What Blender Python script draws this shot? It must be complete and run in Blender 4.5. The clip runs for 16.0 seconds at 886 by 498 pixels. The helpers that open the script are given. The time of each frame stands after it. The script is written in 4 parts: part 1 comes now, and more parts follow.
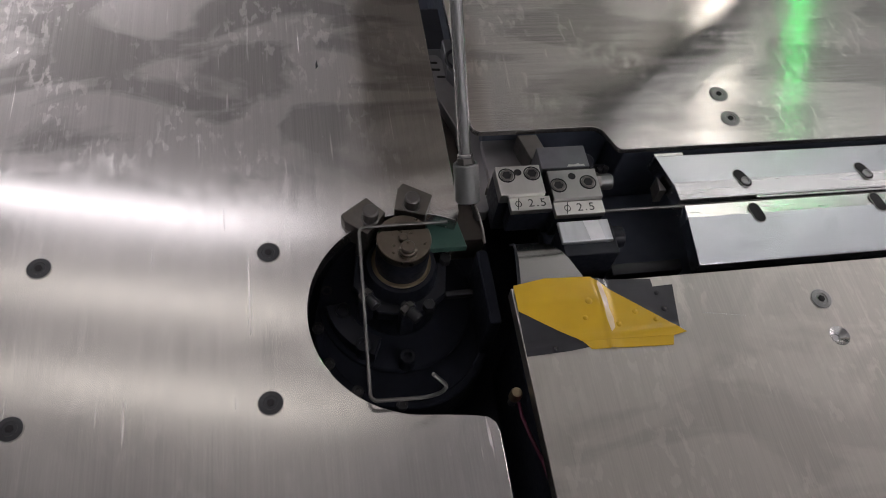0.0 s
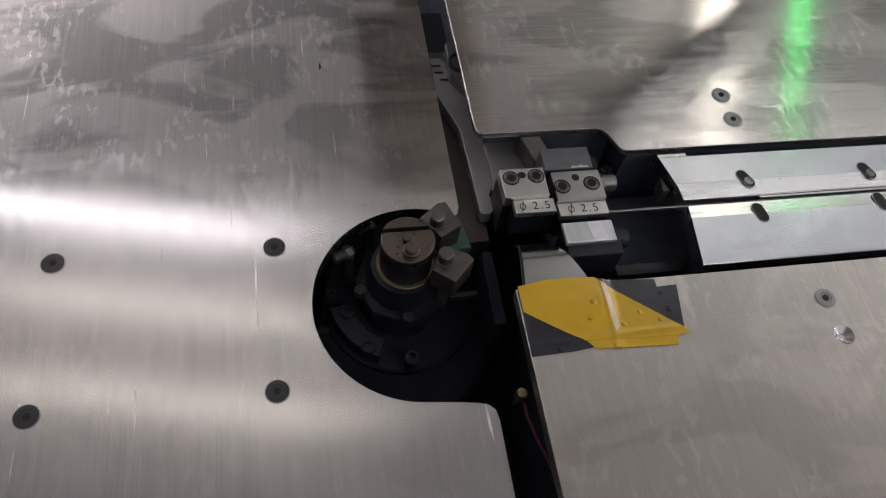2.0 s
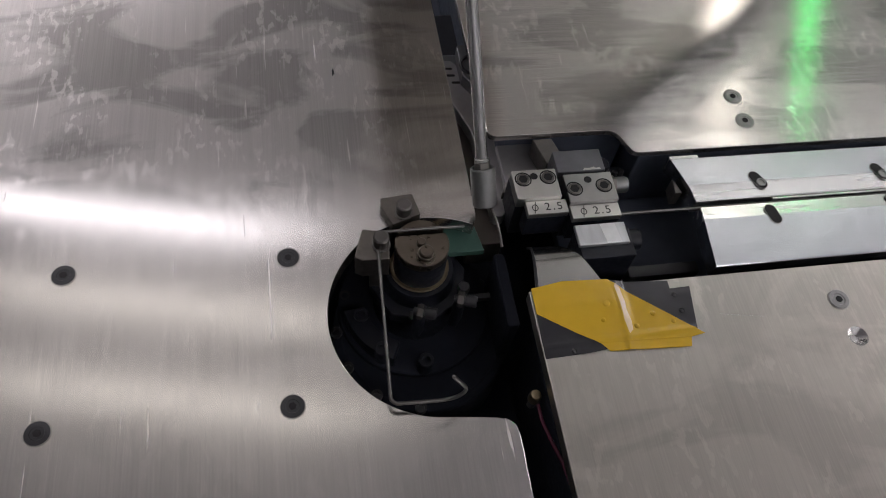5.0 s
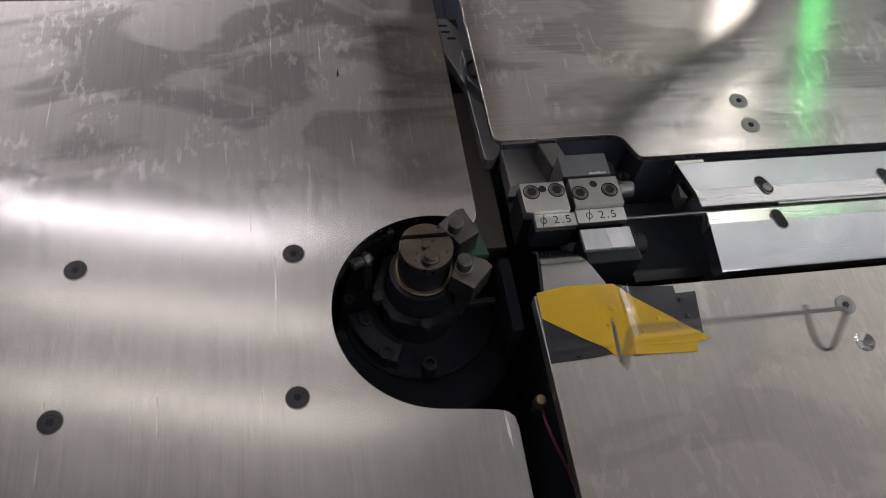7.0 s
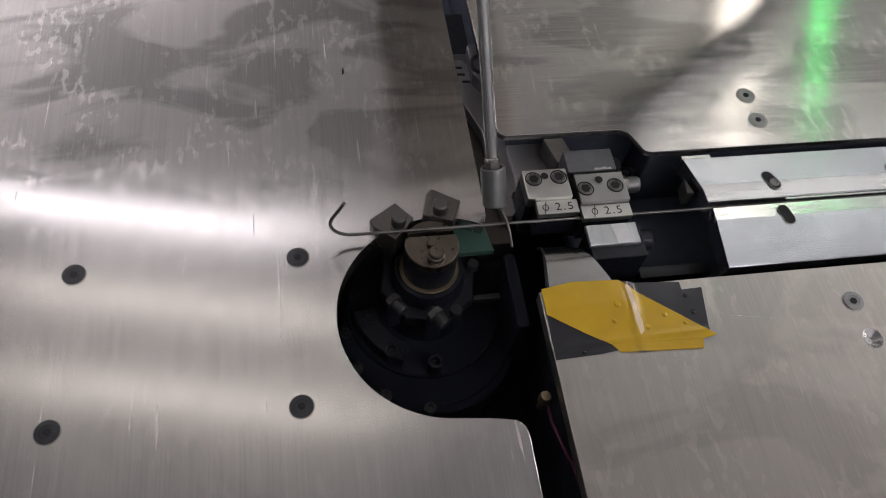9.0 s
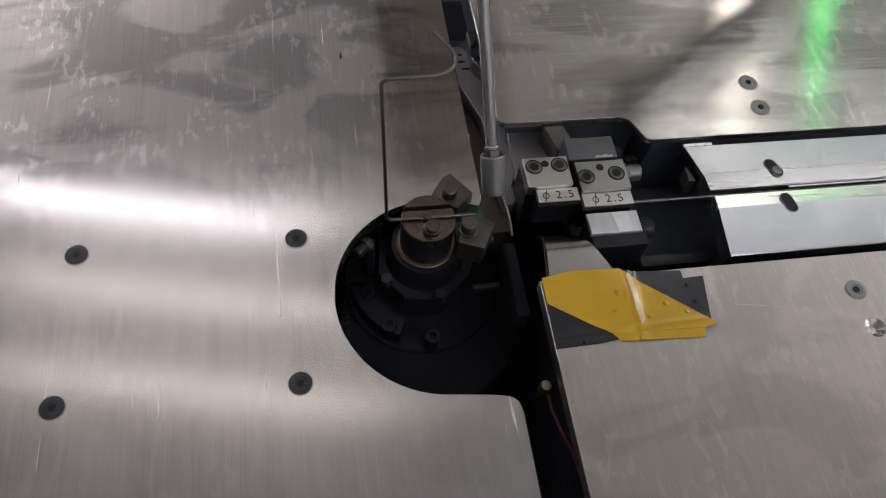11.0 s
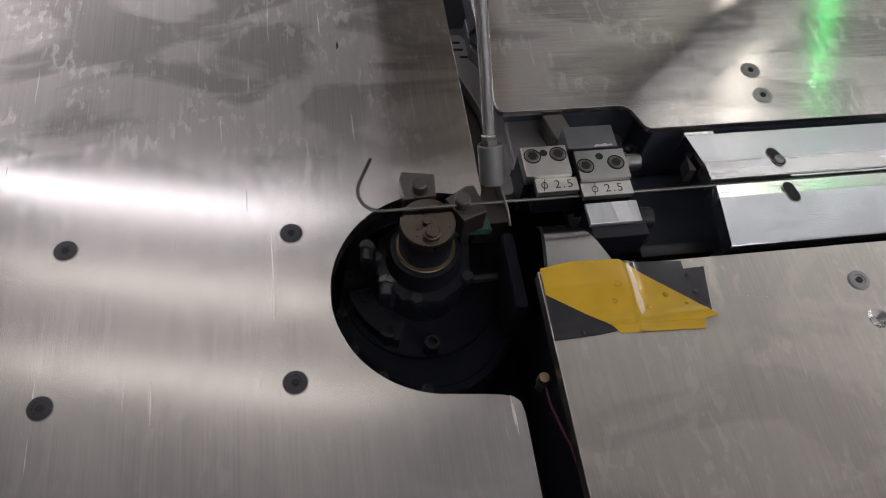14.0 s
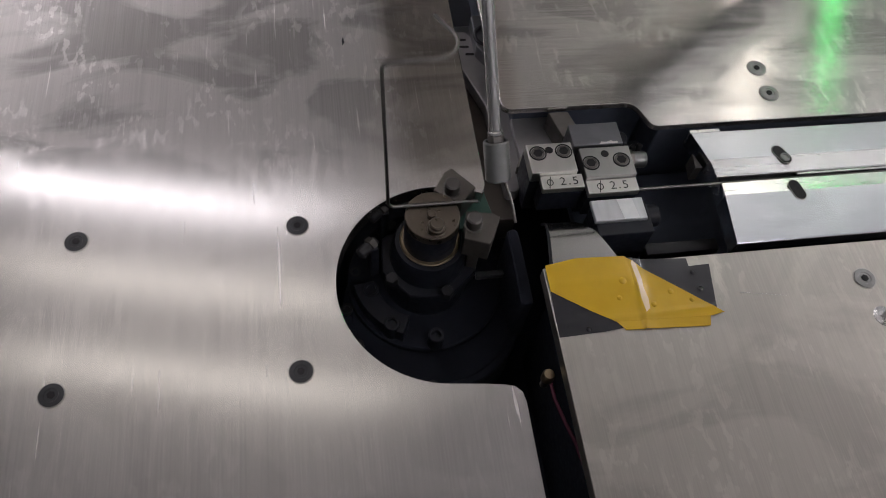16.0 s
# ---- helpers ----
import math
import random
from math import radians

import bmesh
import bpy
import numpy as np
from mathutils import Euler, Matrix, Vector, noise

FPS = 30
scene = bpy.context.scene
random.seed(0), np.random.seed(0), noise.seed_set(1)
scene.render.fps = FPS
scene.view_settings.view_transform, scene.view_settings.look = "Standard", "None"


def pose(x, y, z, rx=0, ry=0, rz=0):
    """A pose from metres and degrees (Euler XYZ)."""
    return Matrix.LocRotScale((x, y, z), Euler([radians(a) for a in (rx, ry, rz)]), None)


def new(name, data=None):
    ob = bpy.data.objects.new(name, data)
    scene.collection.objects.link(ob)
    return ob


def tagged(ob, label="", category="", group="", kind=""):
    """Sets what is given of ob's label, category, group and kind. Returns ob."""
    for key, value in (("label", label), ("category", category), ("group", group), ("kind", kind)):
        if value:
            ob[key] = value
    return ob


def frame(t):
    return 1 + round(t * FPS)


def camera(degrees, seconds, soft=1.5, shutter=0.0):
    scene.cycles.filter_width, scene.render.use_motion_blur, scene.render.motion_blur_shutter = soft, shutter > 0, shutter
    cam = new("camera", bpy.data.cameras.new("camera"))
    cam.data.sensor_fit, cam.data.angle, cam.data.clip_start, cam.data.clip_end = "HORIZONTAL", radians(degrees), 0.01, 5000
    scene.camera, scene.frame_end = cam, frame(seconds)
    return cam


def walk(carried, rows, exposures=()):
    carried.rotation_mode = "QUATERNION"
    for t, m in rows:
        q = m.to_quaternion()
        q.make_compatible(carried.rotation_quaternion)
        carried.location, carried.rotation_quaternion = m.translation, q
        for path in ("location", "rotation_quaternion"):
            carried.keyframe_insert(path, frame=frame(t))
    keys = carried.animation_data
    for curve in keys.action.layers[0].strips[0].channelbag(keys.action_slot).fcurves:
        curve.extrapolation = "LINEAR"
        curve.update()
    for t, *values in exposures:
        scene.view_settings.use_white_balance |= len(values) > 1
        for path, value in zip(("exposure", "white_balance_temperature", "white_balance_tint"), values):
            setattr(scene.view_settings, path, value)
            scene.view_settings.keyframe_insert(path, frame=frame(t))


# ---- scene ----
cam = camera(61.5, 16.0, soft=1.0, shutter=0.45)
PATH = [
    (0.0, pose(-0.0650, -0.2814, 0.4599, 31.14, -6.31, -8.64)),
    (0.5, pose(-0.0671, -0.2812, 0.4587, 31.31, -6.33, -8.71)),
    (1.0, pose(-0.0686, -0.2822, 0.4594, 31.38, -6.33, -8.72)),
    (1.5, pose(-0.0687, -0.2834, 0.4591, 31.53, -6.09, -8.75)),
    (2.0, pose(-0.0671, -0.2848, 0.4598, 31.59, -5.99, -8.81)),
    (2.5, pose(-0.0683, -0.2845, 0.4592, 31.62, -5.96, -8.91)),
    (3.0, pose(-0.0681, -0.2842, 0.4608, 31.70, -5.87, -8.95)),
    (3.5, pose(-0.0699, -0.2838, 0.4616, 31.64, -5.68, -8.90)),
    (4.0, pose(-0.0701, -0.2837, 0.4626, 31.51, -5.53, -8.80)),
    (6.5, pose(-0.0749, -0.2840, 0.4626, 31.79, -5.37, -8.51)),
    (7.0, pose(-0.0728, -0.2829, 0.4620, 31.82, -5.28, -8.40)),
    (7.5, pose(-0.0720, -0.2833, 0.4614, 31.75, -5.26, -8.34)),
    (8.0, pose(-0.0728, -0.2839, 0.4627, 31.73, -5.15, -8.29)),
    (8.5, pose(-0.0730, -0.2831, 0.4622, 31.61, -4.91, -8.18)),
    (9.0, pose(-0.0712, -0.2820, 0.4607, 31.46, -4.85, -8.14)),
    (11.5, pose(-0.0702, -0.2802, 0.4539, 30.54, -4.87, -8.20)),
    (12.0, pose(-0.0689, -0.2796, 0.4513, 30.40, -4.89, -8.19)),
    (12.5, pose(-0.0676, -0.2799, 0.4496, 30.37, -4.91, -8.26)),
    (13.0, pose(-0.0677, -0.2787, 0.4506, 30.16, -4.75, -8.22)),
    (13.5, pose(-0.0659, -0.2782, 0.4494, 30.15, -4.65, -8.23)),
    (14.0, pose(-0.0656, -0.2781, 0.4502, 30.03, -4.63, -8.18)),
    (14.5, pose(-0.0650, -0.2788, 0.4513, 30.02, -4.56, -8.09)),
    (15.0, pose(-0.0647, -0.2795, 0.4521, 29.91, -4.44, -7.96)),
    (15.5, pose(-0.0645, -0.2799, 0.4512, 29.88, -4.41, -7.88)),
    (16.0, pose(-0.0669, -0.2798, 0.4504, 29.89, -4.48, -7.83)),
]
walk(cam, PATH, exposures=[(0.0, 0.10), (16.0, 0.14)])

# ---- world and light ----
world = bpy.data.worlds.new("hall_air")
scene.world = world
world.use_nodes = True
world.node_tree.nodes["Background"].inputs[0].default_value = (0.55, 0.6, 0.68, 1)
world.node_tree.nodes["Background"].inputs[1].default_value = 0.05


# ---- materials ----
def mat(name, color, rough=0.5, metal=0.0, var=0.15, scale=60.0, bump=0.0, bump_scale=300.0, stretch=(1, 1, 1), rough_var=0.1, spec=0.5, emit=None, emit_power=0.0):
    m = bpy.data.materials.new(name)
    m.use_nodes = True
    nt = m.node_tree
    b = nt.nodes["Principled BSDF"]
    b.inputs["Base Color"].default_value = (*color, 1)
    b.inputs["Roughness"].default_value = rough
    b.inputs["Metallic"].default_value = metal
    b.inputs["Specular IOR Level"].default_value = spec
    if emit:
        b.inputs["Emission Color"].default_value = (*emit, 1)
        b.inputs["Emission Strength"].default_value = emit_power
        return m
    tc = nt.nodes.new("ShaderNodeTexCoord")
    mp = nt.nodes.new("ShaderNodeMapping")
    mp.inputs["Scale"].default_value = stretch
    nt.links.new(tc.outputs["Object"], mp.inputs["Vector"])
    n1 = nt.nodes.new("ShaderNodeTexNoise")
    n1.inputs["Scale"].default_value = scale
    n1.inputs["Detail"].default_value = 5
    nt.links.new(mp.outputs[0], n1.inputs["Vector"])
    n2 = nt.nodes.new("ShaderNodeTexNoise")
    n2.inputs["Scale"].default_value = bump_scale
    n2.inputs["Detail"].default_value = 3
    nt.links.new(mp.outputs[0], n2.inputs["Vector"])
    mix = nt.nodes.new("ShaderNodeMix")
    mix.data_type = "RGBA"
    mix.inputs["A"].default_value = (*[c * (1 - var) for c in color], 1)
    mix.inputs["B"].default_value = (*[min(1, c * (1 + var)) for c in color], 1)
    nt.links.new(n1.outputs["Fac"], mix.inputs["Factor"])
    nt.links.new(mix.outputs["Result"], b.inputs["Base Color"])
    mr = nt.nodes.new("ShaderNodeMapRange")
    mr.inputs["From Min"].default_value, mr.inputs["From Max"].default_value = 0.3, 0.7
    mr.inputs["To Min"].default_value, mr.inputs["To Max"].default_value = max(0.03, rough - rough_var), min(1, rough + rough_var)
    nt.links.new(n2.outputs["Fac"], mr.inputs["Value"])
    nt.links.new(mr.outputs["Result"], b.inputs["Roughness"])
    if bump:
        bp = nt.nodes.new("ShaderNodeBump")
        bp.inputs["Strength"].default_value = bump
        bp.inputs["Distance"].default_value = 0.0005
        nt.links.new(n2.outputs["Fac"], bp.inputs["Height"])
        nt.links.new(bp.outputs[0], b.inputs["Normal"])
    return m


def brushed(name, color, rough, aniso, grain, smudge, smudge_at=0.0, grain_amount=0.07, bump=0.03, scratch=1.0, polish=1.0):
    """Brushed steel. grain: the axis along which the scratches run, 'x' or 'y'; smudge: strength of the wiped, cloudy film."""
    m = bpy.data.materials.new(name)
    m.use_nodes = True
    nt = m.node_tree
    L = nt.links.new
    b = nt.nodes["Principled BSDF"]
    b.inputs["Metallic"].default_value = 1.0
    tc = nt.nodes.new("ShaderNodeTexCoord")

    def noise_of(scale, detail, stretch, distort=0.0, turn=0.0):
        mp = nt.nodes.new("ShaderNodeMapping")
        mp.inputs["Rotation"].default_value = (0, 0, radians(turn))
        mp.inputs["Scale"].default_value = stretch
        L(tc.outputs["Object"], mp.inputs["Vector"])
        n = nt.nodes.new("ShaderNodeTexNoise")
        n.inputs["Scale"].default_value, n.inputs["Detail"].default_value, n.inputs["Distortion"].default_value = scale, detail, distort
        L(mp.outputs[0], n.inputs["Vector"])
        return n.outputs["Fac"]

    def ranged(value, a, c, lo, hi):
        r = nt.nodes.new("ShaderNodeMapRange")
        for key, v in (("From Min", a), ("From Max", c), ("To Min", lo), ("To Max", hi)):
            r.inputs[key].default_value = v
        L(value, r.inputs["Value"])
        return r.outputs["Result"]

    def calc(op, a, c):
        n = nt.nodes.new("ShaderNodeMath")
        n.operation = op
        for i, v in enumerate((a, c)):
            if isinstance(v, (int, float)):
                n.inputs[i].default_value = v
            else:
                L(v, n.inputs[i])
        return n.outputs[0]

    lines = (1, 0.012, 1) if grain == "y" else (0.012, 1, 1)
    long_lines = (1, 0.05, 1) if grain == "y" else (0.05, 1, 1)
    fine = noise_of(900, 3, lines)
    coarse = noise_of(160, 4, long_lines)
    cloud = noise_of(9, 10, (0.8, 1.7, 1), 0.8)
    blot = noise_of(150, 5, (1, 0.42, 1), 0.3)
    patch = noise_of(16, 5, (1, 0.8, 1), 0.8)
    wide = noise_of(4.5, 3, (1, 1, 1))
    streak = noise_of(230, 2, (1, 0.05, 1), 0.0, 31)
    streak_2 = noise_of(210, 2, (1, 0.04, 1), 0.0, -58)
    fleck = noise_of(420, 2, (1, 0.35, 1))
    flaw = noise_of(30, 2, (1, 1, 1))
    # cloudy film: stronger away from the well-used front of the plate
    sep = nt.nodes.new("ShaderNodeSeparateXYZ")
    L(tc.outputs["Object"], sep.inputs[0])
    far = ranged(sep.outputs["Y"], smudge_at - 0.03, smudge_at + 0.09, 0.25, 1.0)
    film = calc("MULTIPLY", ranged(cloud, 0.475, 0.55, 0.0, 1.0), far)
    dots = calc("MULTIPLY", calc("MULTIPLY", ranged(blot, 0.53, 0.58, 0.0, 1.0), ranged(patch, 0.47, 0.60, 0.0, 1.0)), far)
    shade = calc("ADD", calc("MULTIPLY", ranged(fine, 0.25, 0.75, -grain_amount, grain_amount), 1.0), ranged(coarse, 0.3, 0.7, -0.035, 0.035))
    shade = calc("ADD", shade, ranged(wide, 0.3, 0.7, -0.06, 0.06))
    shade = calc("ADD", shade, calc("MULTIPLY", film, -0.25 * smudge))
    shade = calc("ADD", shade, calc("MULTIPLY", dots, 0.24 * smudge))
    marks = calc("ADD", ranged(streak, 0.70, 0.74, 0.0, 1.0), ranged(streak_2, 0.71, 0.75, 0.0, 1.0))
    marks = calc("ADD", marks, calc("MULTIPLY", ranged(fleck, 0.70, 0.78, 0.0, 1.0), ranged(flaw, 0.52, 0.62, 0.0, 1.0)))
    shade = calc("ADD", shade, calc("MULTIPLY", marks, 0.45 * scratch))
    shade = calc("ADD", shade, 1.0)
    col = nt.nodes.new("ShaderNodeVectorMath")
    col.operation = "SCALE"
    col.inputs[0].default_value = color
    L(shade, col.inputs["Scale"])
    L(col.outputs[0], b.inputs["Base Color"])
    r = calc("ADD", calc("MULTIPLY", marks, 0.12 * scratch * polish), calc("MULTIPLY", film, -0.03 * polish))
    r = calc("ADD", r, calc("MULTIPLY", dots, 0.07 * polish))
    r = calc("ADD", r, calc("MULTIPLY", far, -0.095 * polish))
    r = calc("ADD", r, ranged(coarse, 0.3, 0.7, rough - 0.03, rough + 0.03))
    L(r, b.inputs["Roughness"])
    b.inputs["Anisotropic"].default_value = aniso
    tan = nt.nodes.new("ShaderNodeTangent")
    tan.direction_type = "UV_MAP"
    tan.uv_map = "grain"
    L(tan.outputs[0], b.inputs["Tangent"])
    bp = nt.nodes.new("ShaderNodeBump")
    bp.inputs["Strength"].default_value = bump
    bp.inputs["Distance"].default_value = 0.0002
    L(fine, bp.inputs["Height"])
    L(bp.outputs[0], b.inputs["Normal"])
    return m


STEEL_LEFT = brushed("brushed_steel_plate", (0.617, 0.602, 0.588), 0.225, 0.78, "y", 1.25, 0.06, 0.065)
STEEL_FAR = brushed("brushed_steel_far_plate", (0.65, 0.625, 0.595), 0.20, 1.0, "x", 1.0, -0.1, 0.17, 0.012, 0.7, 0.0)
STEEL_NEAR = brushed("satin_steel_near_plate", (0.498, 0.474, 0.435), 0.34, 0.45, "y", 0.55, -0.3, 0.06, 0.03, 0.2, 0.0)
# rail tops darker, bevels lighter: their differing reflections are put into the colour
STEEL_RAIL = brushed("ground_steel_rail", (0.46, 0.47, 0.49), 0.20, 0.8, "x", 0.5, -0.3, 0.06, 0.01, 0.15, 0.0)
LIT_EDGE = brushed("lit_rail_edge", (0.88, 0.87, 0.87), 0.26, 0.7, "x", 0.25, -0.3, 0.05, 0.01, 0.3, 0.0)
EDGE = mat("cut_steel_edge", (0.45, 0.44, 0.42), 0.35, 1.0, 0.15, 200)
BLACK = mat("blackened_steel", (0.012, 0.014, 0.021), 0.45, 0.0, 0.3, 60, 0.1, 240, spec=0.35)
VOID = mat("deep_black_paint", (0.018, 0.021, 0.031), 0.8, 0.0, 0.3, 60, 0.0, 240, spec=0.15)
# bed black again, bluer and lighter to carry the light reaching the channel
CHANNEL = mat("lit_bed_black", (0.085, 0.100, 0.135), 0.6, 0.0, 0.3, 60, 0.05, 240, spec=0.3)
OXIDE = mat("black_oxide_screw", (0.065, 0.066, 0.072), 0.4, 0.8, 0.2, 400, 0.0, 900)
OILED = mat("oiled_black_bolt", (0.035, 0.036, 0.04), 0.4, 0.5, 0.2, 200)
WORN_SCREW = mat("worn_screw_steel", (0.28, 0.28, 0.28), 0.4, 0.9, 0.25, 300, 0.0, 900)
# near-black for screw rings, and for recesses whose shade is put into the colour
SOCKET = mat("socket_dark", (0.012, 0.012, 0.014), 0.6, 0.2, 0.2, 200)
BLOCK_DULL = mat("dull_ground_block", (0.36, 0.355, 0.35), 0.36, 1.0, 0.08, 120, 0.0, 500, (1, 0.15, 1), rough_var=0.04)
BEND_STEEL = mat("worn_bending_steel", (0.14, 0.13, 0.118), 0.42, 0.85, 0.3, 90, 0.1, 260, rough_var=0.12)
GREY_TOOL = mat("grey_tool_steel", (0.20, 0.19, 0.18), 0.42, 0.85, 0.25, 90, 0.1, 260, rough_var=0.12)
BOLT_STEEL = mat("worn_bolt_steel", (0.115, 0.11, 0.105), 0.45, 0.8, 0.25, 120)
MANDREL = mat("worn_bronzed_steel", (0.125, 0.106, 0.085), 0.38, 0.9, 0.45, 45, 0.1, 220, rough_var=0.15)
BRIGHT = mat("polished_steel", (0.62, 0.62, 0.61), 0.22, 1.0, 0.12, 150, 0.1, 700)
BLOCK = mat("ground_steel_block", (0.60, 0.59, 0.565), 0.34, 1.0, 0.06, 120, 0.0, 500, (1, 0.15, 1), rough_var=0.04)
ARM_STEEL = mat("dull_arm_steel", (0.31, 0.305, 0.315), 0.42, 0.7, 0.15, 40, 0.05, 200)
RIB = mat("dark_brown_steel", (0.085, 0.074, 0.066), 0.5, 0.6, 0.2, 50, 0.05, 200)
DARKBAR = mat("blued_steel_bar", (0.19, 0.193, 0.21), 0.4, 0.8, 0.2, 70, 0.15, 300)
WHITE_BLOCK = mat("frosted_steel_block", (0.60, 0.61, 0.64), 0.42, 0.9, 0.55, 75, 0.0, 240, (1, 0.12, 0.12))
PALE_STEEL = mat("pale_block_steel", (0.80, 0.80, 0.83), 0.5, 0.8, 0.1, 120, 0.0, 400)
CHROME = mat("nickel_rod", (0.42, 0.42, 0.415), 0.16, 1.0, 0.12, 90, 0.08, 500)
SLEEVE = mat("zinc_sleeve", (0.25, 0.258, 0.258), 0.42, 0.9, 0.12, 120, 0.12, 500)
WIRE = mat("drawn_steel_wire", (0.17, 0.165, 0.16), 0.32, 0.95, 0.12, 300, 0.0, 900, rough_var=0.04)
TEAL = mat("teal_painted_metal", (0.055, 0.13, 0.105), 0.5, 0.0, 0.15, 80, 0.1, 400)
YELLOW = mat("yellow_tape_film", (0.62, 0.395, 0.022), 0.17, 0.0, 0.10, 60, 0.08, 70, rough_var=0.05, spec=0.5)
YELLOW.node_tree.nodes["Principled BSDF"].inputs["Coat Weight"].default_value = 0.12
YELLOW.node_tree.nodes["Principled BSDF"].inputs["Coat IOR"].default_value = 1.7
YELLOW.node_tree.nodes["Principled BSDF"].inputs["Coat Roughness"].default_value = 0.12
# pale tape colour that paints the lamp glare along the fold
FOLD_GLARE = mat("tape_fold_glare", (0.80, 0.64, 0.38), 0.12, 0.0, 0.2, 160, 0.05, 90, rough_var=0.04, spec=0.7)
TAPE_BLACK = mat("black_tape_film", (0.024, 0.024, 0.029), 0.15, 0.0, 0.2, 60, 0.1, 90, rough_var=0.06, spec=0.6)
TAPE_BLACK.node_tree.nodes["Principled BSDF"].inputs["Coat Weight"].default_value = 0.12
TAPE_BLACK.node_tree.nodes["Principled BSDF"].inputs["Coat IOR"].default_value = 1.7
TAPE_BLACK.node_tree.nodes["Principled BSDF"].inputs["Coat Roughness"].default_value = 0.12
SHEET = mat("rolled_sheet_metal", (0.48, 0.47, 0.455), 0.24, 1.0, 0.03, 60, 0.0, 240, rough_var=0.015)
BRASS = mat("dull_brass", (0.36, 0.29, 0.19), 0.32, 0.9, 0.06, 60, 0.0, 300, rough_var=0.03)
PURPLE = mat("purple_cable_sheath", (0.08, 0.01, 0.03), 0.45, 0.0, 0.1, 200)
INK = mat("engraved_mark", (0.05, 0.05, 0.05), 0.6, 0.2, 0.1, 300)
CONCRETE = mat("grey_floor_paint", (0.12, 0.12, 0.125), 0.6, 0.0, 0.25, 3, 0.1, 40)
WALL = mat("hall_wall_paint", (0.55, 0.55, 0.565), 0.75, 0.0, 0.1, 2)
CEIL = mat("hall_ceiling_sheet", (0.73, 0.715, 0.72), 0.8, 0.0, 0.15, 1.5)
HOUSING = mat("machine_enamel", (0.70, 0.655, 0.61), 0.5, 0.0, 0.1, 20, 0.05, 200)
TUBE = mat("lamp_tube", (0.9, 0.9, 0.9), 0.4, emit=(1.0, 0.94, 0.99), emit_power=5.2)
TUBE_SOFT = mat("lamp_tube_dim", (0.9, 0.9, 0.9), 0.4, emit=(1.0, 0.93, 0.85), emit_power=2.15)
TUBE_RAIL = mat("lamp_tube_rail_fill", (0.9, 0.9, 0.9), 0.4, emit=(0.97, 0.97, 1.0), emit_power=4.0)
TUBE_FILL = mat("lamp_tube_fill", (0.9, 0.9, 0.9), 0.4, emit=(1.0, 0.94, 0.96), emit_power=22.0)
TUBE_WHITE = mat("lamp_tube_far", (0.9, 0.9, 0.9), 0.4, emit=(1.0, 0.93, 0.86), emit_power=12.5)
GREEN_LAMP = mat("signal_lamp_green", (0.1, 0.9, 0.2), 0.4, emit=(0.02, 1.0, 0.16), emit_power=32.0)


# ---- mesh tools ----
def finish(bm, smooth=35.0):
    bmesh.ops.remove_doubles(bm, verts=bm.verts, dist=1e-6)
    bmesh.ops.recalc_face_normals(bm, faces=bm.faces)
    for f in bm.faces:
        f.smooth = True
    for e in bm.edges:
        if len(e.link_faces) == 2:
            bend = e.calc_face_angle(0)
            one, two = sorted(f.calc_area() for f in e.link_faces)
            e.smooth = bend <= radians(smooth) and not (bend > radians(8) and two > 12 * one)
    return bm


def part(name, bm, material, parent=None, label="", at=None, grain=None):
    finish(bm)
    if grain:
        uv = bm.loops.layers.uv.new("grain")
        for f in bm.faces:
            for l in f.loops:
                x, y, z = l.vert.co
                l[uv].uv = (x + 0.3 * z, y + 0.2 * z) if grain == "y" else (y + 0.3 * z, -x + 0.2 * z)
    me = bpy.data.meshes.new(name)
    bm.to_mesh(me)
    bm.free()
    me.materials.append(material)
    ob = new(name, me)
    if at is not None:
        ob.matrix_basis = at
    if parent is not None:
        ob.parent = parent
    if label:
        ob["label"] = label
    return ob


def thing(name, label, category, group="", kind="", at=None):
    ob = new(name)
    ob.empty_display_size = 0.02
    if at is not None:
        ob.matrix_basis = at
    return tagged(ob, label, category, group, kind)


def share(ob, m, parent):
    o = bpy.data.objects.new(ob.name.split(".")[0], ob.data)
    scene.collection.objects.link(o)
    o.parent, o.matrix_basis = parent, m
    for key in ob.keys():
        o[key] = ob[key]
    return o


def box(x0, x1, y0, y1, z0, z1, bevel=0.0004, bm=None, seg=2):
    own = bm is None
    bm = bm or bmesh.new()
    r = bmesh.ops.create_cube(bm, size=1.0)
    bmesh.ops.scale(bm, vec=(x1 - x0, y1 - y0, z1 - z0), verts=r["verts"])
    bmesh.ops.translate(bm, vec=((x0 + x1) / 2, (y0 + y1) / 2, (z0 + z1) / 2), verts=r["verts"])
    if bevel:
        es = list({e for v in r["verts"] for e in v.link_edges})
        bmesh.ops.bevel(bm, geom=es, offset=bevel, segments=seg, affect="EDGES", profile=0.5)
    return bm


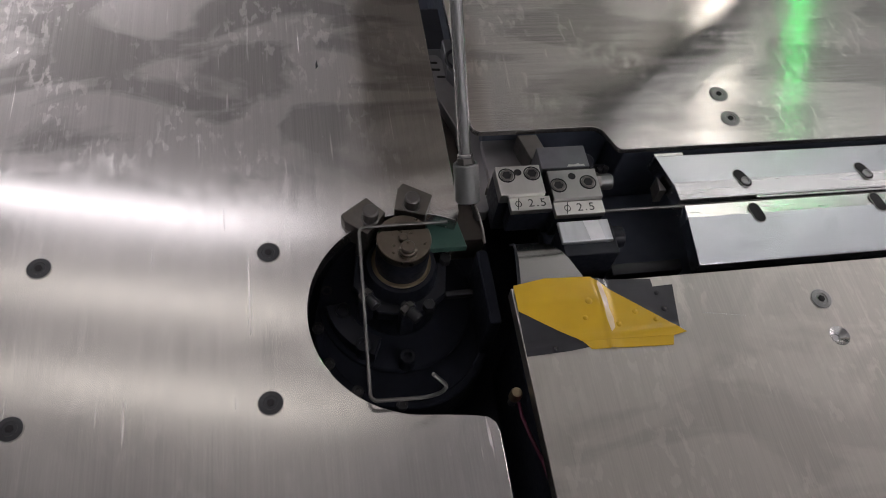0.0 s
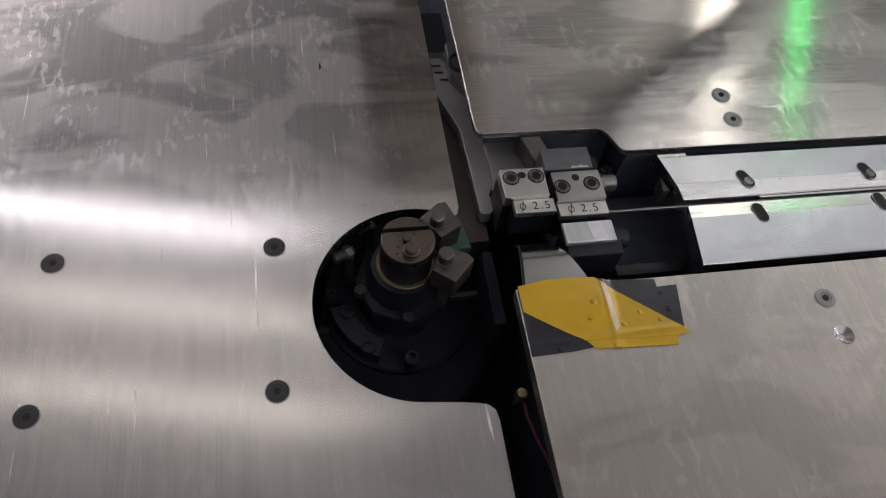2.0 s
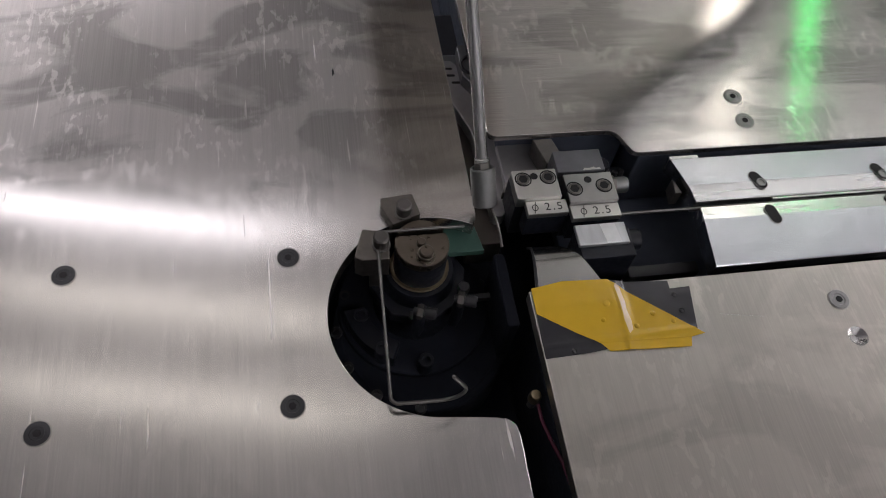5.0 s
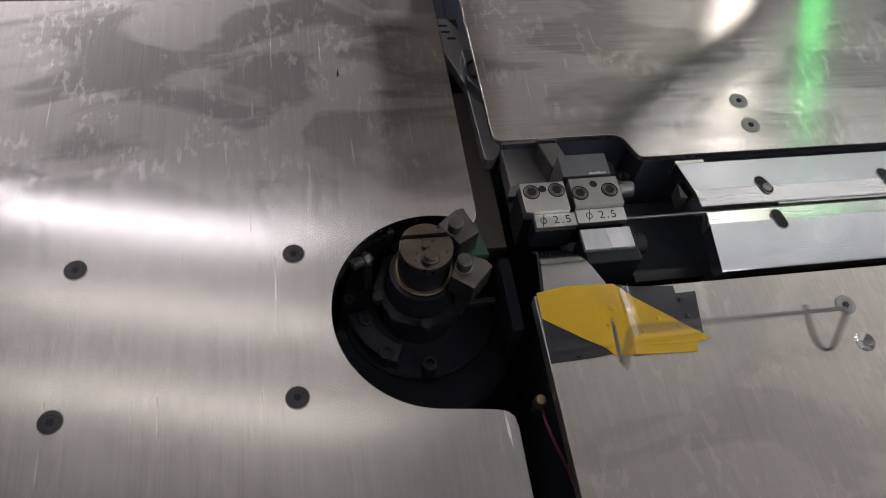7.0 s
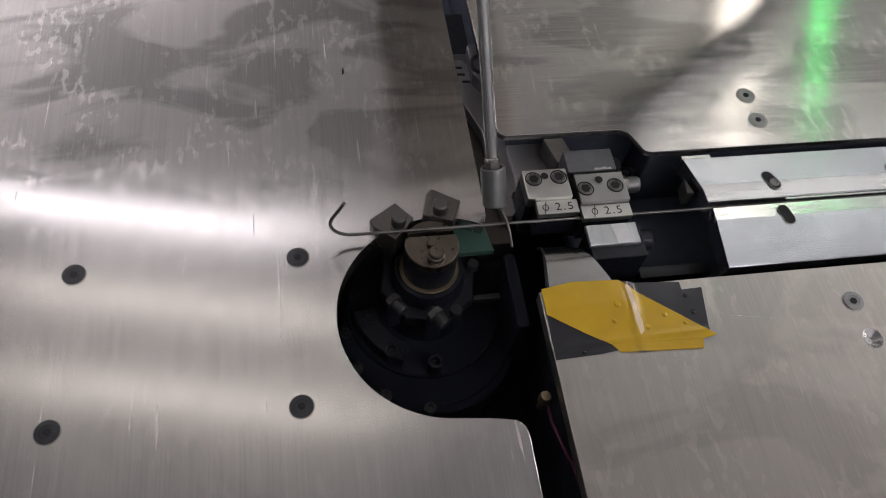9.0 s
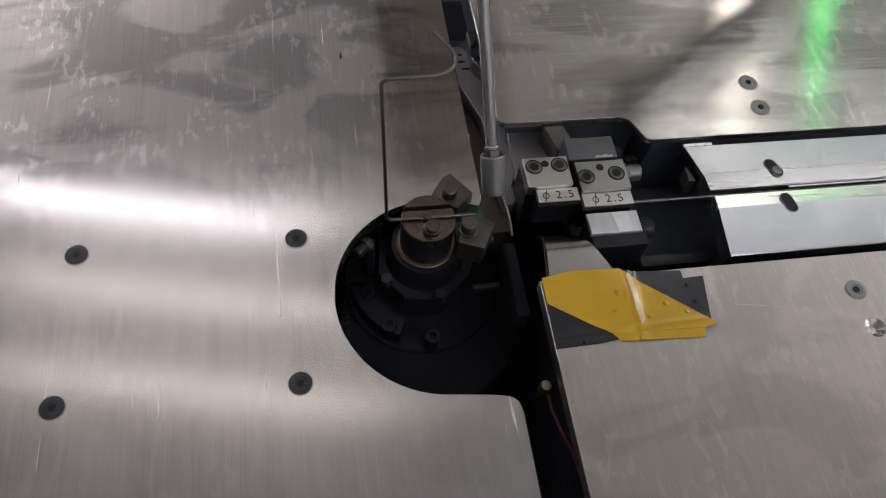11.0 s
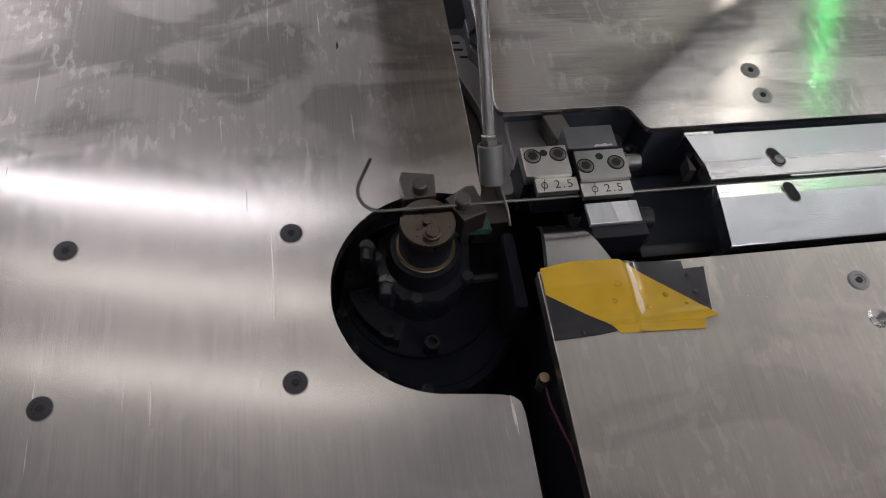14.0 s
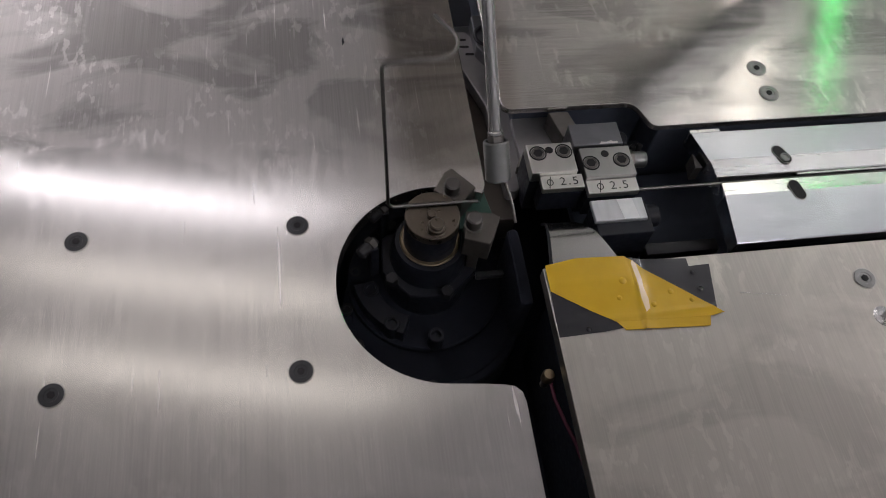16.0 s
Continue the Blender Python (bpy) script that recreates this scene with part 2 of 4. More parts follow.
def turned(profile, n=32, bm=None, at=None, lid=True):
    """A turned piece round z from (radius, height) pairs, bottom to top."""
    bm = bm or bmesh.new()
    rings = []
    made = []
    for r, z in profile:
        if r < 1e-6:
            v = bm.verts.new((0, 0, z))
            rings.append([v])
            made.append(v)
        else:
            ring = [bm.verts.new((r * math.cos(2 * math.pi * i / n), r * math.sin(2 * math.pi * i / n), z)) for i in range(n)]
            rings.append(ring)
            made += ring
    for a, b in zip(rings, rings[1:]):
        for i in range(n):
            j = (i + 1) % n
            q = [a[i % len(a)], a[j % len(a)], b[j % len(b)], b[i % len(b)]]
            q = list(dict.fromkeys(q))
            if len(q) > 2:
                bm.faces.new(q)
    for ring, flip in ((rings[0], True), (rings[-1], False)):
        if lid and len(ring) > 2:
            bm.faces.new(ring[::-1] if flip else ring)
    if at is not None:
        bmesh.ops.transform(bm, matrix=at, verts=made)
    return bm


def slab(outline, z0, z1, bevel=0.0005, bm=None, keep=None):
    """A plate of any outline (counter-clockwise), from z0 to z1, with broken edges."""
    bm = bm or bmesh.new()
    top = [bm.verts.new((x, y, z1)) for x, y in outline]
    f = bm.faces.new(top)
    r = bmesh.ops.extrude_face_region(bm, geom=[f])
    bmesh.ops.translate(bm, vec=(0, 0, z0 - z1), verts=[g for g in r["geom"] if isinstance(g, bmesh.types.BMVert)])
    bmesh.ops.recalc_face_normals(bm, faces=bm.faces)
    if bevel:
        es = [e for e in bm.edges if all(abs(v.co.z - z1) < 1e-7 and not (keep and keep(v.co)) for v in e.verts)]
        bmesh.ops.bevel(bm, geom=es, offset=bevel, segments=2, affect="EDGES", profile=0.5)
    return bm


def rounded(points, radii, steps=7):
    """An outline with rounded corners."""
    out = []
    n = len(points)
    for i, (p, r) in enumerate(zip(points, radii)):
        p = Vector(p)
        if r <= 0:
            out.append(tuple(p))
            continue
        a, b = (Vector(points[i - 1]) - p).normalized(), (Vector(points[(i + 1) % n]) - p).normalized()
        half = a.angle(b) / 2
        d = r / math.tan(half)
        c = p + (a + b).normalized() * (r / math.sin(half))
        s, e = p + a * d - c, p + b * d - c
        a0 = math.atan2(s.y, s.x)
        turn = (math.atan2(e.y, e.x) - a0 + math.pi) % (2 * math.pi) - math.pi
        out += [(c.x + r * math.cos(a0 + turn * k / steps), c.y + r * math.sin(a0 + turn * k / steps)) for k in range(steps + 1)]
    return out


def hexagon(r, z0, z1, bm=None, at=None):
    return turned([(r, z0), (r, z1 - 0.0006), (r * 0.9, z1)], 6, bm, at)


def tube(points, r, n=10, bm=None, closed_ends=True):
    bm = bm or bmesh.new()
    pts = [Vector(p) for p in points]
    rings = []
    for i, p in enumerate(pts):
        d = (pts[min(i + 1, len(pts) - 1)] - pts[max(i - 1, 0)]).normalized()
        q = d.to_track_quat("Z", "Y")
        rings.append([bm.verts.new(p + q @ Vector((r * math.cos(2 * math.pi * k / n), r * math.sin(2 * math.pi * k / n), 0))) for k in range(n)])
    for a, b in zip(rings, rings[1:]):
        for k in range(n):
            bm.faces.new((a[k], a[(k + 1) % n], b[(k + 1) % n], b[k]))
    if closed_ends:
        bm.faces.new(rings[0][::-1])
        bm.faces.new(rings[-1])
    return bm


# ---- hall ----
def build_hall():
    x0, x1, y0, y1, zf, zc = -3.5, 5.0, -3.0, 5.0, -0.9, 2.9
    t = 0.12
    tagged(part("floor", box(x0, x1, y0, y1, zf - t, zf, 0), CONCRETE), "grey painted concrete hall floor", "floor", kind="structure")
    tagged(part("ceiling", box(x0, x1, y0, y1, zc, zc + t, 0), CEIL), "plain pale hall ceiling", "ceiling", kind="structure")
    tagged(part("wall_north", box(x0 - t, x1 + t, y1, y1 + t, zf, zc, 0), WALL), "plain grey painted hall wall", "wall", kind="structure")
    tagged(part("wall_south", box(x0 - t, x1 + t, y0 - t, y0, zf, zc, 0), WALL), "plain grey painted hall wall", "wall", kind="structure")
    tagged(part("wall_west", box(x0 - t, x0, y0, y1, zf, zc, 0), WALL), "plain grey painted hall wall", "wall", kind="structure")
    tagged(part("wall_east", box(x1, x1 + t, y0, y1, zf, zc, 0), WALL), "plain grey painted hall wall", "wall", kind="structure")

    def lamp(x, y, length, r, turn, material, label):
        th = thing("ceiling_light", label, "lamp", "hanging hall lights", at=pose(x, y, 2.3, 0, 0, turn))
        part("tube", turned([(0, -length / 2), (r, -length / 2), (r, length / 2), (0, length / 2)], 16, None, Matrix.Rotation(radians(90), 4, "Y")), material, th)
        part("cap", box(-length / 2 - 0.05, -length / 2 - 0.001, -r - 0.01, r + 0.01, -r - 0.01, r + 0.01, 0.004), WALL, th)
        part("cap", box(length / 2 + 0.001, length / 2 + 0.05, -r - 0.01, r + 0.01, -r - 0.01, r + 0.01, 0.004), WALL, th)
        for x_ in (-length / 2 - 0.025, length / 2 + 0.025):
            part("hanger", turned([(0.004, r + 0.011), (0.004, 0.60)], 8), HOUSING, th, "", pose(x_, 0, 0))
    lamp(-0.92, 1.673, 1.6, 0.034, -13, TUBE, "bright unseen white tube light hung from the hall ceiling")
    lamp(-0.70, 1.215, 1.6, 0.030, -13, TUBE_SOFT, "dim unseen white tube light hung from the hall ceiling")
    lamp(-0.68, 0.815, 1.6, 0.030, -13, TUBE_SOFT, "dim unseen white tube light hung from the hall ceiling")
    lamp(2.29, 2.75, 0.8, 0.075, 52, TUBE_WHITE, "unseen white tube light hung from the hall ceiling")
    # added lamp at the mirror point of the rail tops, to brighten them
    lamp(2.05, 1.42, 1.5, 0.06, 0, TUBE_RAIL, "unseen cool white tube light added to brighten the guide rails")
    # fill lamps, added out of view and placed for overall brightness
    for x, y in ((-3.0, 3.6), (-1.7, 4.5), (4.3, 1.3), (4.3, -1.6), (1.2, -1.9)):
        lamp(x, y, 1.6, 0.05, 90 if abs(x) > 2 else 0, TUBE_FILL, "unseen white tube light hung from the hall ceiling")
    sig = thing("signal_light", "small glowing green signal lamp hung from the ceiling", "lamp", at=pose(2.855, 2.80, 2.9))
    part("bracket", turned([(0.02, -0.52), (0.02, -0.001)], 12), HOUSING, sig)
    part("lens", turned([(0.0, -0.66), (0.024, -0.65), (0.028, -0.62), (0.028, -0.521), (0.0, -0.521)], 20), GREEN_LAMP, sig)


build_hall()


# ---- machine tables ----
def screw(parent, x, y, z, r=0.0078, material=OXIDE, empty=False):
    at = pose(x, y, z, 0, 0, 17 * x * 100)
    if empty:
        cone = turned([(0.0, -0.0052), (0.0028, -0.005), (0.003, -0.0044), (r * 0.97, -0.0002), (r, -0.0001)], 28, None, None, False)
        return part("countersink", cone, BRIGHT, parent, "empty bright countersunk hole", at)
    bm = turned([(r * 0.98, 0.0002), (r, 0.0006), (r * 0.97, 0.0009), (0.0047, 0.0010), (0.0044, 0.0006), (0.0, 0.0006)], 28)
    ob = part("screw", bm, material, parent, "flush black socket screw", at)
    part("socket", turned([(0.0027, 0.0008), (0.0027, 0.0012), (0.0, 0.0012)], 6), SOCKET, ob)
    part("rim", turned([(r * 1.08, 0.0001), (r * 1.08, 0.0004), (r * 0.99, 0.00045)], 28), EDGE, ob)
    return ob


PLATE_Z = -0.020


def build_left_table():
    th = thing("bending_table", "brushed steel table plate of a wire bender with a round cut-out", "machine table", at=pose(0, 0, PLATE_Z))
    cx, cy, r = 0.0061, -0.0395, 0.07864
    arc = [(cx + r * math.cos(radians(a)), cy + r * math.sin(radians(a))) for a in np.linspace(62, 261, 64)]
    # round the short neck between the cut-out and the gap
    outline = [(-0.6281, -0.422), (0.0462, -0.422), (0.0462, -0.1359), (0.0447, -0.1283), (0.0401, -0.1239), (0.0335, -0.1222), (0.0214, -0.1204)]
    outline += [(x, y) for x, y in reversed(arc)]
    outline += [(0.0457, 0.0351), (0.0466, 0.0387), (0.047, 0.0448), (0.047, 0.2964), (-0.6281, 0.3035)]
    part("plate", slab(outline, -0.014, 0.0, 0.0006), STEEL_LEFT, th, grain="y")
    for x, y in ((-0.0972, 0.0133), (-0.0993, -0.0992), (-0.2543, -0.0984), (-0.2503, 0.0136)):
        screw(th, x, y, 0.0)
    # a dent near the far end
    part("scratch_mark", slab([(-0.0523, 0.1909), (-0.0502, 0.1939), (-0.0509, 0.201), (-0.0522, 0.197)], 0.00002, 0.0001, 0), OXIDE, th)
    return th


TABLE = build_left_table()


def build_feed_table():
    th = thing("feed_table", "scuffed steel feed table in two plates around a wire channel", "machine table", at=pose(0, 0, 0))
    far = rounded([(0.0677, 0.094), (0.176, 0.094), (0.186, 0.069), (0.75, 0.069), (0.75, 0.46), (0.0665, 0.46)], [0.008, 0.012, 0.008, 0, 0, 0])
    # the near plate has one empty countersunk hole, joined to its edge by a hairline
    hx, hy, hr = 0.3054, -0.1095, 0.0078
    ring = [(hx + hr * math.sin(a), hy + hr * math.cos(a)) for a in np.linspace(0.003, 2 * math.pi - 0.003, 37)]
    near = [(0.071, -0.42), (0.75, -0.42), (0.75, -0.0493), (hx + 2e-5, -0.0493), *ring, (hx - 2e-5, -0.0493), (0.071, -0.0493)]
    part("far_plate", slab(far, -0.0055, 0.0, 0.0006), STEEL_FAR, th, grain="x")
    part("near_plate", slab(near, -0.012, 0.0, 0.0006, None, lambda c: abs(c.x - hx) < hr + 0.0005 and c.y < -0.0494 and c.y > -0.2), STEEL_NEAR, th, grain="y")
    for x, y in ((0.2941, 0.1238), (0.2950, 0.0958), (0.3035, -0.0795)):
        screw(th, x, y, 0.0, 0.0078, WORN_SCREW)
    part("scratch_mark", slab([(0.207, -0.0815), (0.240, -0.0870), (0.240, -0.0867), (0.207, -0.0811)], 0.00002, 0.0001, 0), BRIGHT, th)
    screw(th, 0.3054, -0.1095, 0.0, empty=True)
    return th


build_feed_table()


def build_base():
    th = thing("machine_base", "blackened machine bed below the table plates", "machine base", kind="structure", at=pose(0, 0, 0))
    part("bed", box(-0.60, 0.73, -0.40, 0.44, -0.34, -0.16, 0.002), VOID, th)
    part("left_wall", box(-0.60, -0.11, -0.40, 0.27, -0.158, -0.040, 0.002), VOID, th)
    part("near_wall", box(-0.10, 0.035, -0.40, -0.155, -0.158, -0.040, 0.002), VOID, th)
    part("near_right_wall", box(0.082, 0.73, -0.40, -0.055, -0.158, -0.0135, 0.002), VOID, th)
    part("far_right_wall", box(0.198, 0.73, 0.077, 0.44, -0.158, -0.0065, 0.002), CHANNEL, th)
    part("far_wall", box(0.082, 0.196, 0.105, 0.44, -0.158, -0.0065, 0.002), CHANNEL, th)
    # floor added above the bed to show the channel's lightened black
    part("channel_floor", box(0.1300, 0.730, -0.054, 0.074, -0.085, -0.075, 0.001), CHANNEL, th)
    part("gap_floor", box(0.0400, 0.0810, 0.193, 0.440, -0.125, -0.115, 0.001), CHANNEL, th)
    for x in (-0.5, 0.62):
        for y in (-0.3, 0.34):
            part("leg", box(x - 0.04, x + 0.04, y - 0.04, y + 0.04, -0.9, -0.341, 0.003), HOUSING, th)


build_base()


# ---- rails ----
def slot_outline(cx, cy, length, width, turn=0, steps=8):
    pts = []
    for s, a0 in ((1, -90), (-1, 90)):
        for k in range(steps + 1):
            a = radians(a0 + 180 * k / steps)
            pts.append((s * (length - width) / 2 + width / 2 * math.cos(a), width / 2 * math.sin(a)))
    c, s = math.cos(radians(turn)), math.sin(radians(turn))
    return [(cx + x * c - y * s, cy + x * s + y * c) for x, y in pts]


def rail_piece(rows, floor=-0.018):
    """A long bar along x from (x_start, y, z) rows of its top; it runs to x 0.72."""
    bm = bmesh.new()
    a = [bm.verts.new((x, y, z)) for x, y, z in rows]
    b = [bm.verts.new((0.72, y, z)) for x, y, z in rows]
    c = [bm.verts.new((x, y, floor)) for x, y, z in rows]
    d = [bm.verts.new((0.72, y, floor)) for x, y, z in rows]
    for i in range(len(rows) - 1):
        bm.faces.new((a[i], a[i + 1], b[i + 1], b[i]))
        bm.faces.new((c[i + 1], c[i], d[i], d[i + 1]))
        bm.faces.new((a[i + 1], a[i], c[i], c[i + 1]))
        bm.faces.new((b[i], b[i + 1], d[i + 1], d[i]))
    bm.faces.new((a[0], b[0], d[0], c[0]))
    bm.faces.new((b[-1], a[-1], c[-1], d[-1]))
    return bm


def build_rails():
    at = pose(-0.0012, -0.0041, 0.006)
    up = thing("guide_rail", "bluish steel guide rail, inner edge coloured lighter as if lit", "guide rail", "wire guide rails", at=at)
    part("body", rail_piece([(0.2142, 0.0612, -0.0025), (0.2138, 0.0604, -0.002), (0.2200, 0.0340, -0.002)]), STEEL_RAIL, up, grain="x")
    # bevel as its own bar, its colour lightened for the light it reflects
    part("ground_edge", rail_piece([(0.2201, 0.0339, -0.0021), (0.2212, 0.0318, -0.0024), (0.2222, 0.0200, -0.0034), (0.2222, 0.0192, -0.0042)]), LIT_EDGE, up, "ground inner edge with its bright reflection in the colour", grain="x")
    low = thing("guide_rail", "wide grey steel guide rail, slit edge coloured lighter as if lit", "guide rail", "wire guide rails", at=at)
    part("ground_edge", rail_piece([(0.2236, 0.0136, -0.0042), (0.2236, 0.0128, -0.0032), (0.2226, 0.0030, -0.0024), (0.2222, 0.0012, -0.0021)]), LIT_EDGE, low, "ground edge along the slit with its bright reflection in the colour", grain="x")
    part("body", rail_piece([(0.2221, 0.0011, -0.002), (0.2175, -0.0398, -0.002), (0.2176, -0.0408, -0.0026)]), STEEL_RAIL, low, grain="x")
    for rail, places in ((up, ((0.2805, 0.0345), (0.391, 0.0345), (0.50, 0.0345))), (low, ((0.2805, 0.0012), (0.389, 0.0032), (0.50, 0.0015)))):
        for x, y in places:
            turned_at = 101 if rail is low else 116
            # no real hole: a dark inset paints the shade inside the slot
            part("slot", slab(slot_outline(x, y, 0.0175, 0.0092, turned_at), -0.0023, -0.0014, 0), SOCKET, rail, "dark inset painted as a slotted hole")
            part("slot_rim", tube([(px, py, -0.0016) for px, py in slot_outline(x, y, 0.0181, 0.0098, turned_at) + slot_outline(x, y, 0.0181, 0.0098, turned_at)[:1]], 0.00028, 6, None, False), EDGE, rail, "bright broken edge of the slot")
            if rail is up:
                part("cap_screw", turned([(0.0038, 0), (0.0040, 0.0006), (0.0036, 0.001), (0.0026, 0.001), (0.0024, 0.0002), (0.0, 0.0002)], 20), WORN_SCREW, rail, "recessed socket screw", pose(x + 0.0015, y - 0.0030, -0.0014))
    # narrow strip that guides the wire inside the slit, and the small stops at the rails' free ends
    strip = thing("wire_strip", "narrow bright steel strip in the slit between the rails", "guide strip", at=pose(0, 0, 0))
    part("strip", box(0.2870, 0.72, 0.0126, 0.0146, -0.012, 0.0016, 0.0003), BRIGHT, strip)
    lip = thing("shim_plate", "thin scuffed shim plate behind the guide rail", "shim", at=pose(0, 0, 0))
    part("shim", box(0.2165, 0.2420, 0.0590, 0.0655, -0.020, -0.0035, 0.0003), BRIGHT, lip)
    tab = thing("end_tab", "small pointed steel tab below the rail end", "tab", at=pose(0, 0, 0))
    part("tab", slab([(0.2105, 0.0290), (0.2165, 0.0290), (0.2125, 0.0430)], -0.020, -0.004, 0.0003), GREY_TOOL, tab)


build_rails()


# ---- guide blocks ----
def lettering(text, size, parent, at, material=INK):
    cu = bpy.data.curves.new("lettering", "FONT")
    cu.body, cu.size, cu.extrude = text, size, 0.00008
    cu.align_x, cu.align_y = "CENTER", "CENTER"
    cu.space_character = 1.25
    ob = new("lettering", cu)
    me = bpy.data.meshes.new_from_object(ob)
    bpy.data.objects.remove(ob)
    me.materials.clear()
    me.materials.append(material)
    ob = new("lettering", me)
    ob.parent, ob.matrix_basis = parent, at
    return ob


def cap_screw(parent, x, y, z, r=0.0066):
    ring = part("cap_screw", turned([(r, -0.001), (r, 0.0003), (r * 0.93, 0.0006), (r * 0.86, 0.0006), (r * 0.85, -0.0004)], 28), SOCKET, parent, "black socket head screw", pose(x, y, z))
    part("head", turned([(r * 0.78, -0.001), (r * 0.78, 0.0004), (r * 0.72, 0.0009), (r * 0.60, 0.0009), (r * 0.57, 0.0003), (0, 0.0003)], 24), GREY_TOOL, ring)
    part("socket", turned([(r * 0.56, 0.0004), (r * 0.56, 0.0006), (0, 0.0006)], 6), SOCKET, ring)
    return ring


def tool_block(label, x0, y_back, w, screws, hole, top):
    """A two-step wire guide: clamp plate with two screws behind, marked insert in front. Local origin: left back top corner."""
    th = thing("guide_block", label, "wire guide", "wire guide blocks", at=pose(x0, y_back, 0.012))
    part("clamp_plate", box(0, w, -0.0265, 0, -0.011, 0, 0.0007), top, th)
    part("body", box(0.0005, w - 0.0005, -0.025, 0.002, -0.05, -0.0112, 0.0005), BLACK, th)
    # marked insert, open below so that the wire runs under its front edge
    ix0, ix1 = (0.0065, w + 0.0035) if hole else (0.0, w)
    part("insert", box(ix0, ix1, -0.0385, -0.0267, -0.0098, -0.004, 0.0005), BLOCK, th, "bright insert engraved with a wire size")
    part("insert_body", box(ix0 + 0.0003, ix1 - 0.0003, -0.0375, -0.0267, -0.034, -0.0100, 0.0004), BLACK, th)
    for x, y in screws:
        cap_screw(th, x, y, 0.0)
    part("dowel_hole", turned([(0.0030, 0.0001), (0.0030, 0.0003), (0, 0.0003)], 20), SOCKET, th, at=pose(w * 0.48, -0.0065, 0))
    lettering("2.5", 0.0098, th, pose((ix0 + ix1) / 2 + 0.005, -0.0328, -0.0039, 0, 0, 0))
    mark = tube([(0.0022 * math.cos(a), 0.0026 * math.sin(a), 0) for a in np.linspace(0, 2 * math.pi, 20)], 0.00035, 6, None, False)
    tube([(0.0012, 0.0052, 0), (-0.0012, -0.0052, 0)], 0.00035, 6, mark)
    part("diameter_sign", mark, INK, th, at=pose((ix0 + ix1) / 2 - 0.0095, -0.0328, -0.0039))
    return th


CUTTER = tool_block("sliding ground steel cutter block engraved with the wire size", 0.0756, 0.0495, 0.035, ((0.0078, -0.0088), (0.0277, -0.0082)), True, BLOCK)
GUIDE = tool_block("fixed ground steel guide block engraved with the wire size", 0.1155, 0.0430, 0.039, ((0.0062, -0.0142), (0.0302, -0.0128)), False, BLOCK_DULL)


def build_fixture_parts():
    bar = thing("back_bar", "blued steel bar holding the fixed guide block", "tool holder", at=pose(0, 0, 0))
    part("bar", box(0.1125, 0.1515, 0.0455, 0.0665, -0.05, 0.0115, 0.0008), DARKBAR, bar)
    part("worn_edge", slab([(0.1330, 0.0462), (0.1478, 0.0464), (0.1470, 0.0482), (0.1440, 0.0477), (0.1425, 0.0490), (0.1385, 0.0479), (0.1345, 0.0484)], 0.01152, 0.01162, 0), BLOCK, bar, "scuffed bright edge")
    ramp = thing("support_plate", "flat grey steel support plate in the channel", "bracket", at=pose(0, 0, 0))
    part("plate", slab([(0.0800, 0.0500), (0.1300, 0.0500), (0.1300, 0.1040), (0.0800, 0.1040)], -0.0420, -0.0240, 0.0006), ARM_STEEL, ramp)
    part("wedge", slab([(0.1120, 0.0672), (0.1285, 0.0672), (0.1215, 0.092), (0.1055, 0.092)], -0.0239, -0.0040, 0.0006), GREY_TOOL, ramp)
    wb = thing("clamp_block", "frosted bright steel clamp block in front of the guide", "clamp", at=pose(0, 0, 0))
    part("top", slab([(0.1165, -0.0172), (0.1563, -0.0172), (0.1563, 0.0012), (0.1165, 0.0012)], 0.0005, 0.004, 0.0008), WHITE_BLOCK, wb)
    part("pale_stripe", slab([(0.1385, -0.0166), (0.1500, -0.0166), (0.1482, 0.0006), (0.1362, 0.0006)], 0.00402, 0.00412, 0), PALE_STEEL, wb, "paler stripe across the block top")
    part("body", box(0.1175, 0.1600, -0.0270, 0.0, -0.055, 0.0003, 0.001), BLACK, wb)
    part("clamp_bolt", turned([(0.0085, 0), (0.0085, 0.011), (0.0075, 0.012), (0, 0.012)], 24), BLACK, wb, "black clamping bolt", pose(0.158, -0.0075, -0.010, 0, 90, 0))
    fit = thing("pipe_fitting", "dull steel pipe fitting behind the guide blocks", "pipe fitting", at=pose(0.166, 0.049, -0.016, 0, 90, 0))
    part("stub", turned([(0.0068, -0.012), (0.0068, 0.011), (0.006, 0.0125), (0, 0.0125)], 24), SLEEVE, fit)
    part("nut", hexagon(0.0084, -0.006, 0.002), GREY_TOOL, fit)
    col = thing("valve_block", "dark ribbed valve body under the table edge", "valve", at=pose(0.170, 0.068, -0.045))
    part("body", box(-0.012, 0.014, -0.008, 0.008, 0, 0.018, 0.0015), BLACK, col)
    for k in range(4):
        part("rib", turned([(0.0026, 0.0181), (0.0026, 0.0250), (0.0018, 0.0262), (0, 0.0262)], 14), OILED, col, "small black ribbed stem", pose(-0.0085 + 0.0062 * k, -0.0035 + 0.0012 * (k % 2), 0))
    part("cap", turned([(0.0075, 0.0181), (0.0075, 0.026), (0.006, 0.0275), (0, 0.0275)], 20), BLACK, col, "round black cap", pose(-0.006, 0.0055, 0))
    slide = thing("slide_bar", "low dark slide bar in the wire channel", "slide", at=pose(0, 0, 0))
    part("bar", box(0.163, 0.222, -0.030, -0.020, -0.045, -0.030, 0.001), OILED, slide)
    part("track", box(0.163, 0.222, -0.041, -0.032, -0.050, -0.036, 0.001), BLACK, slide)


build_fixture_parts()


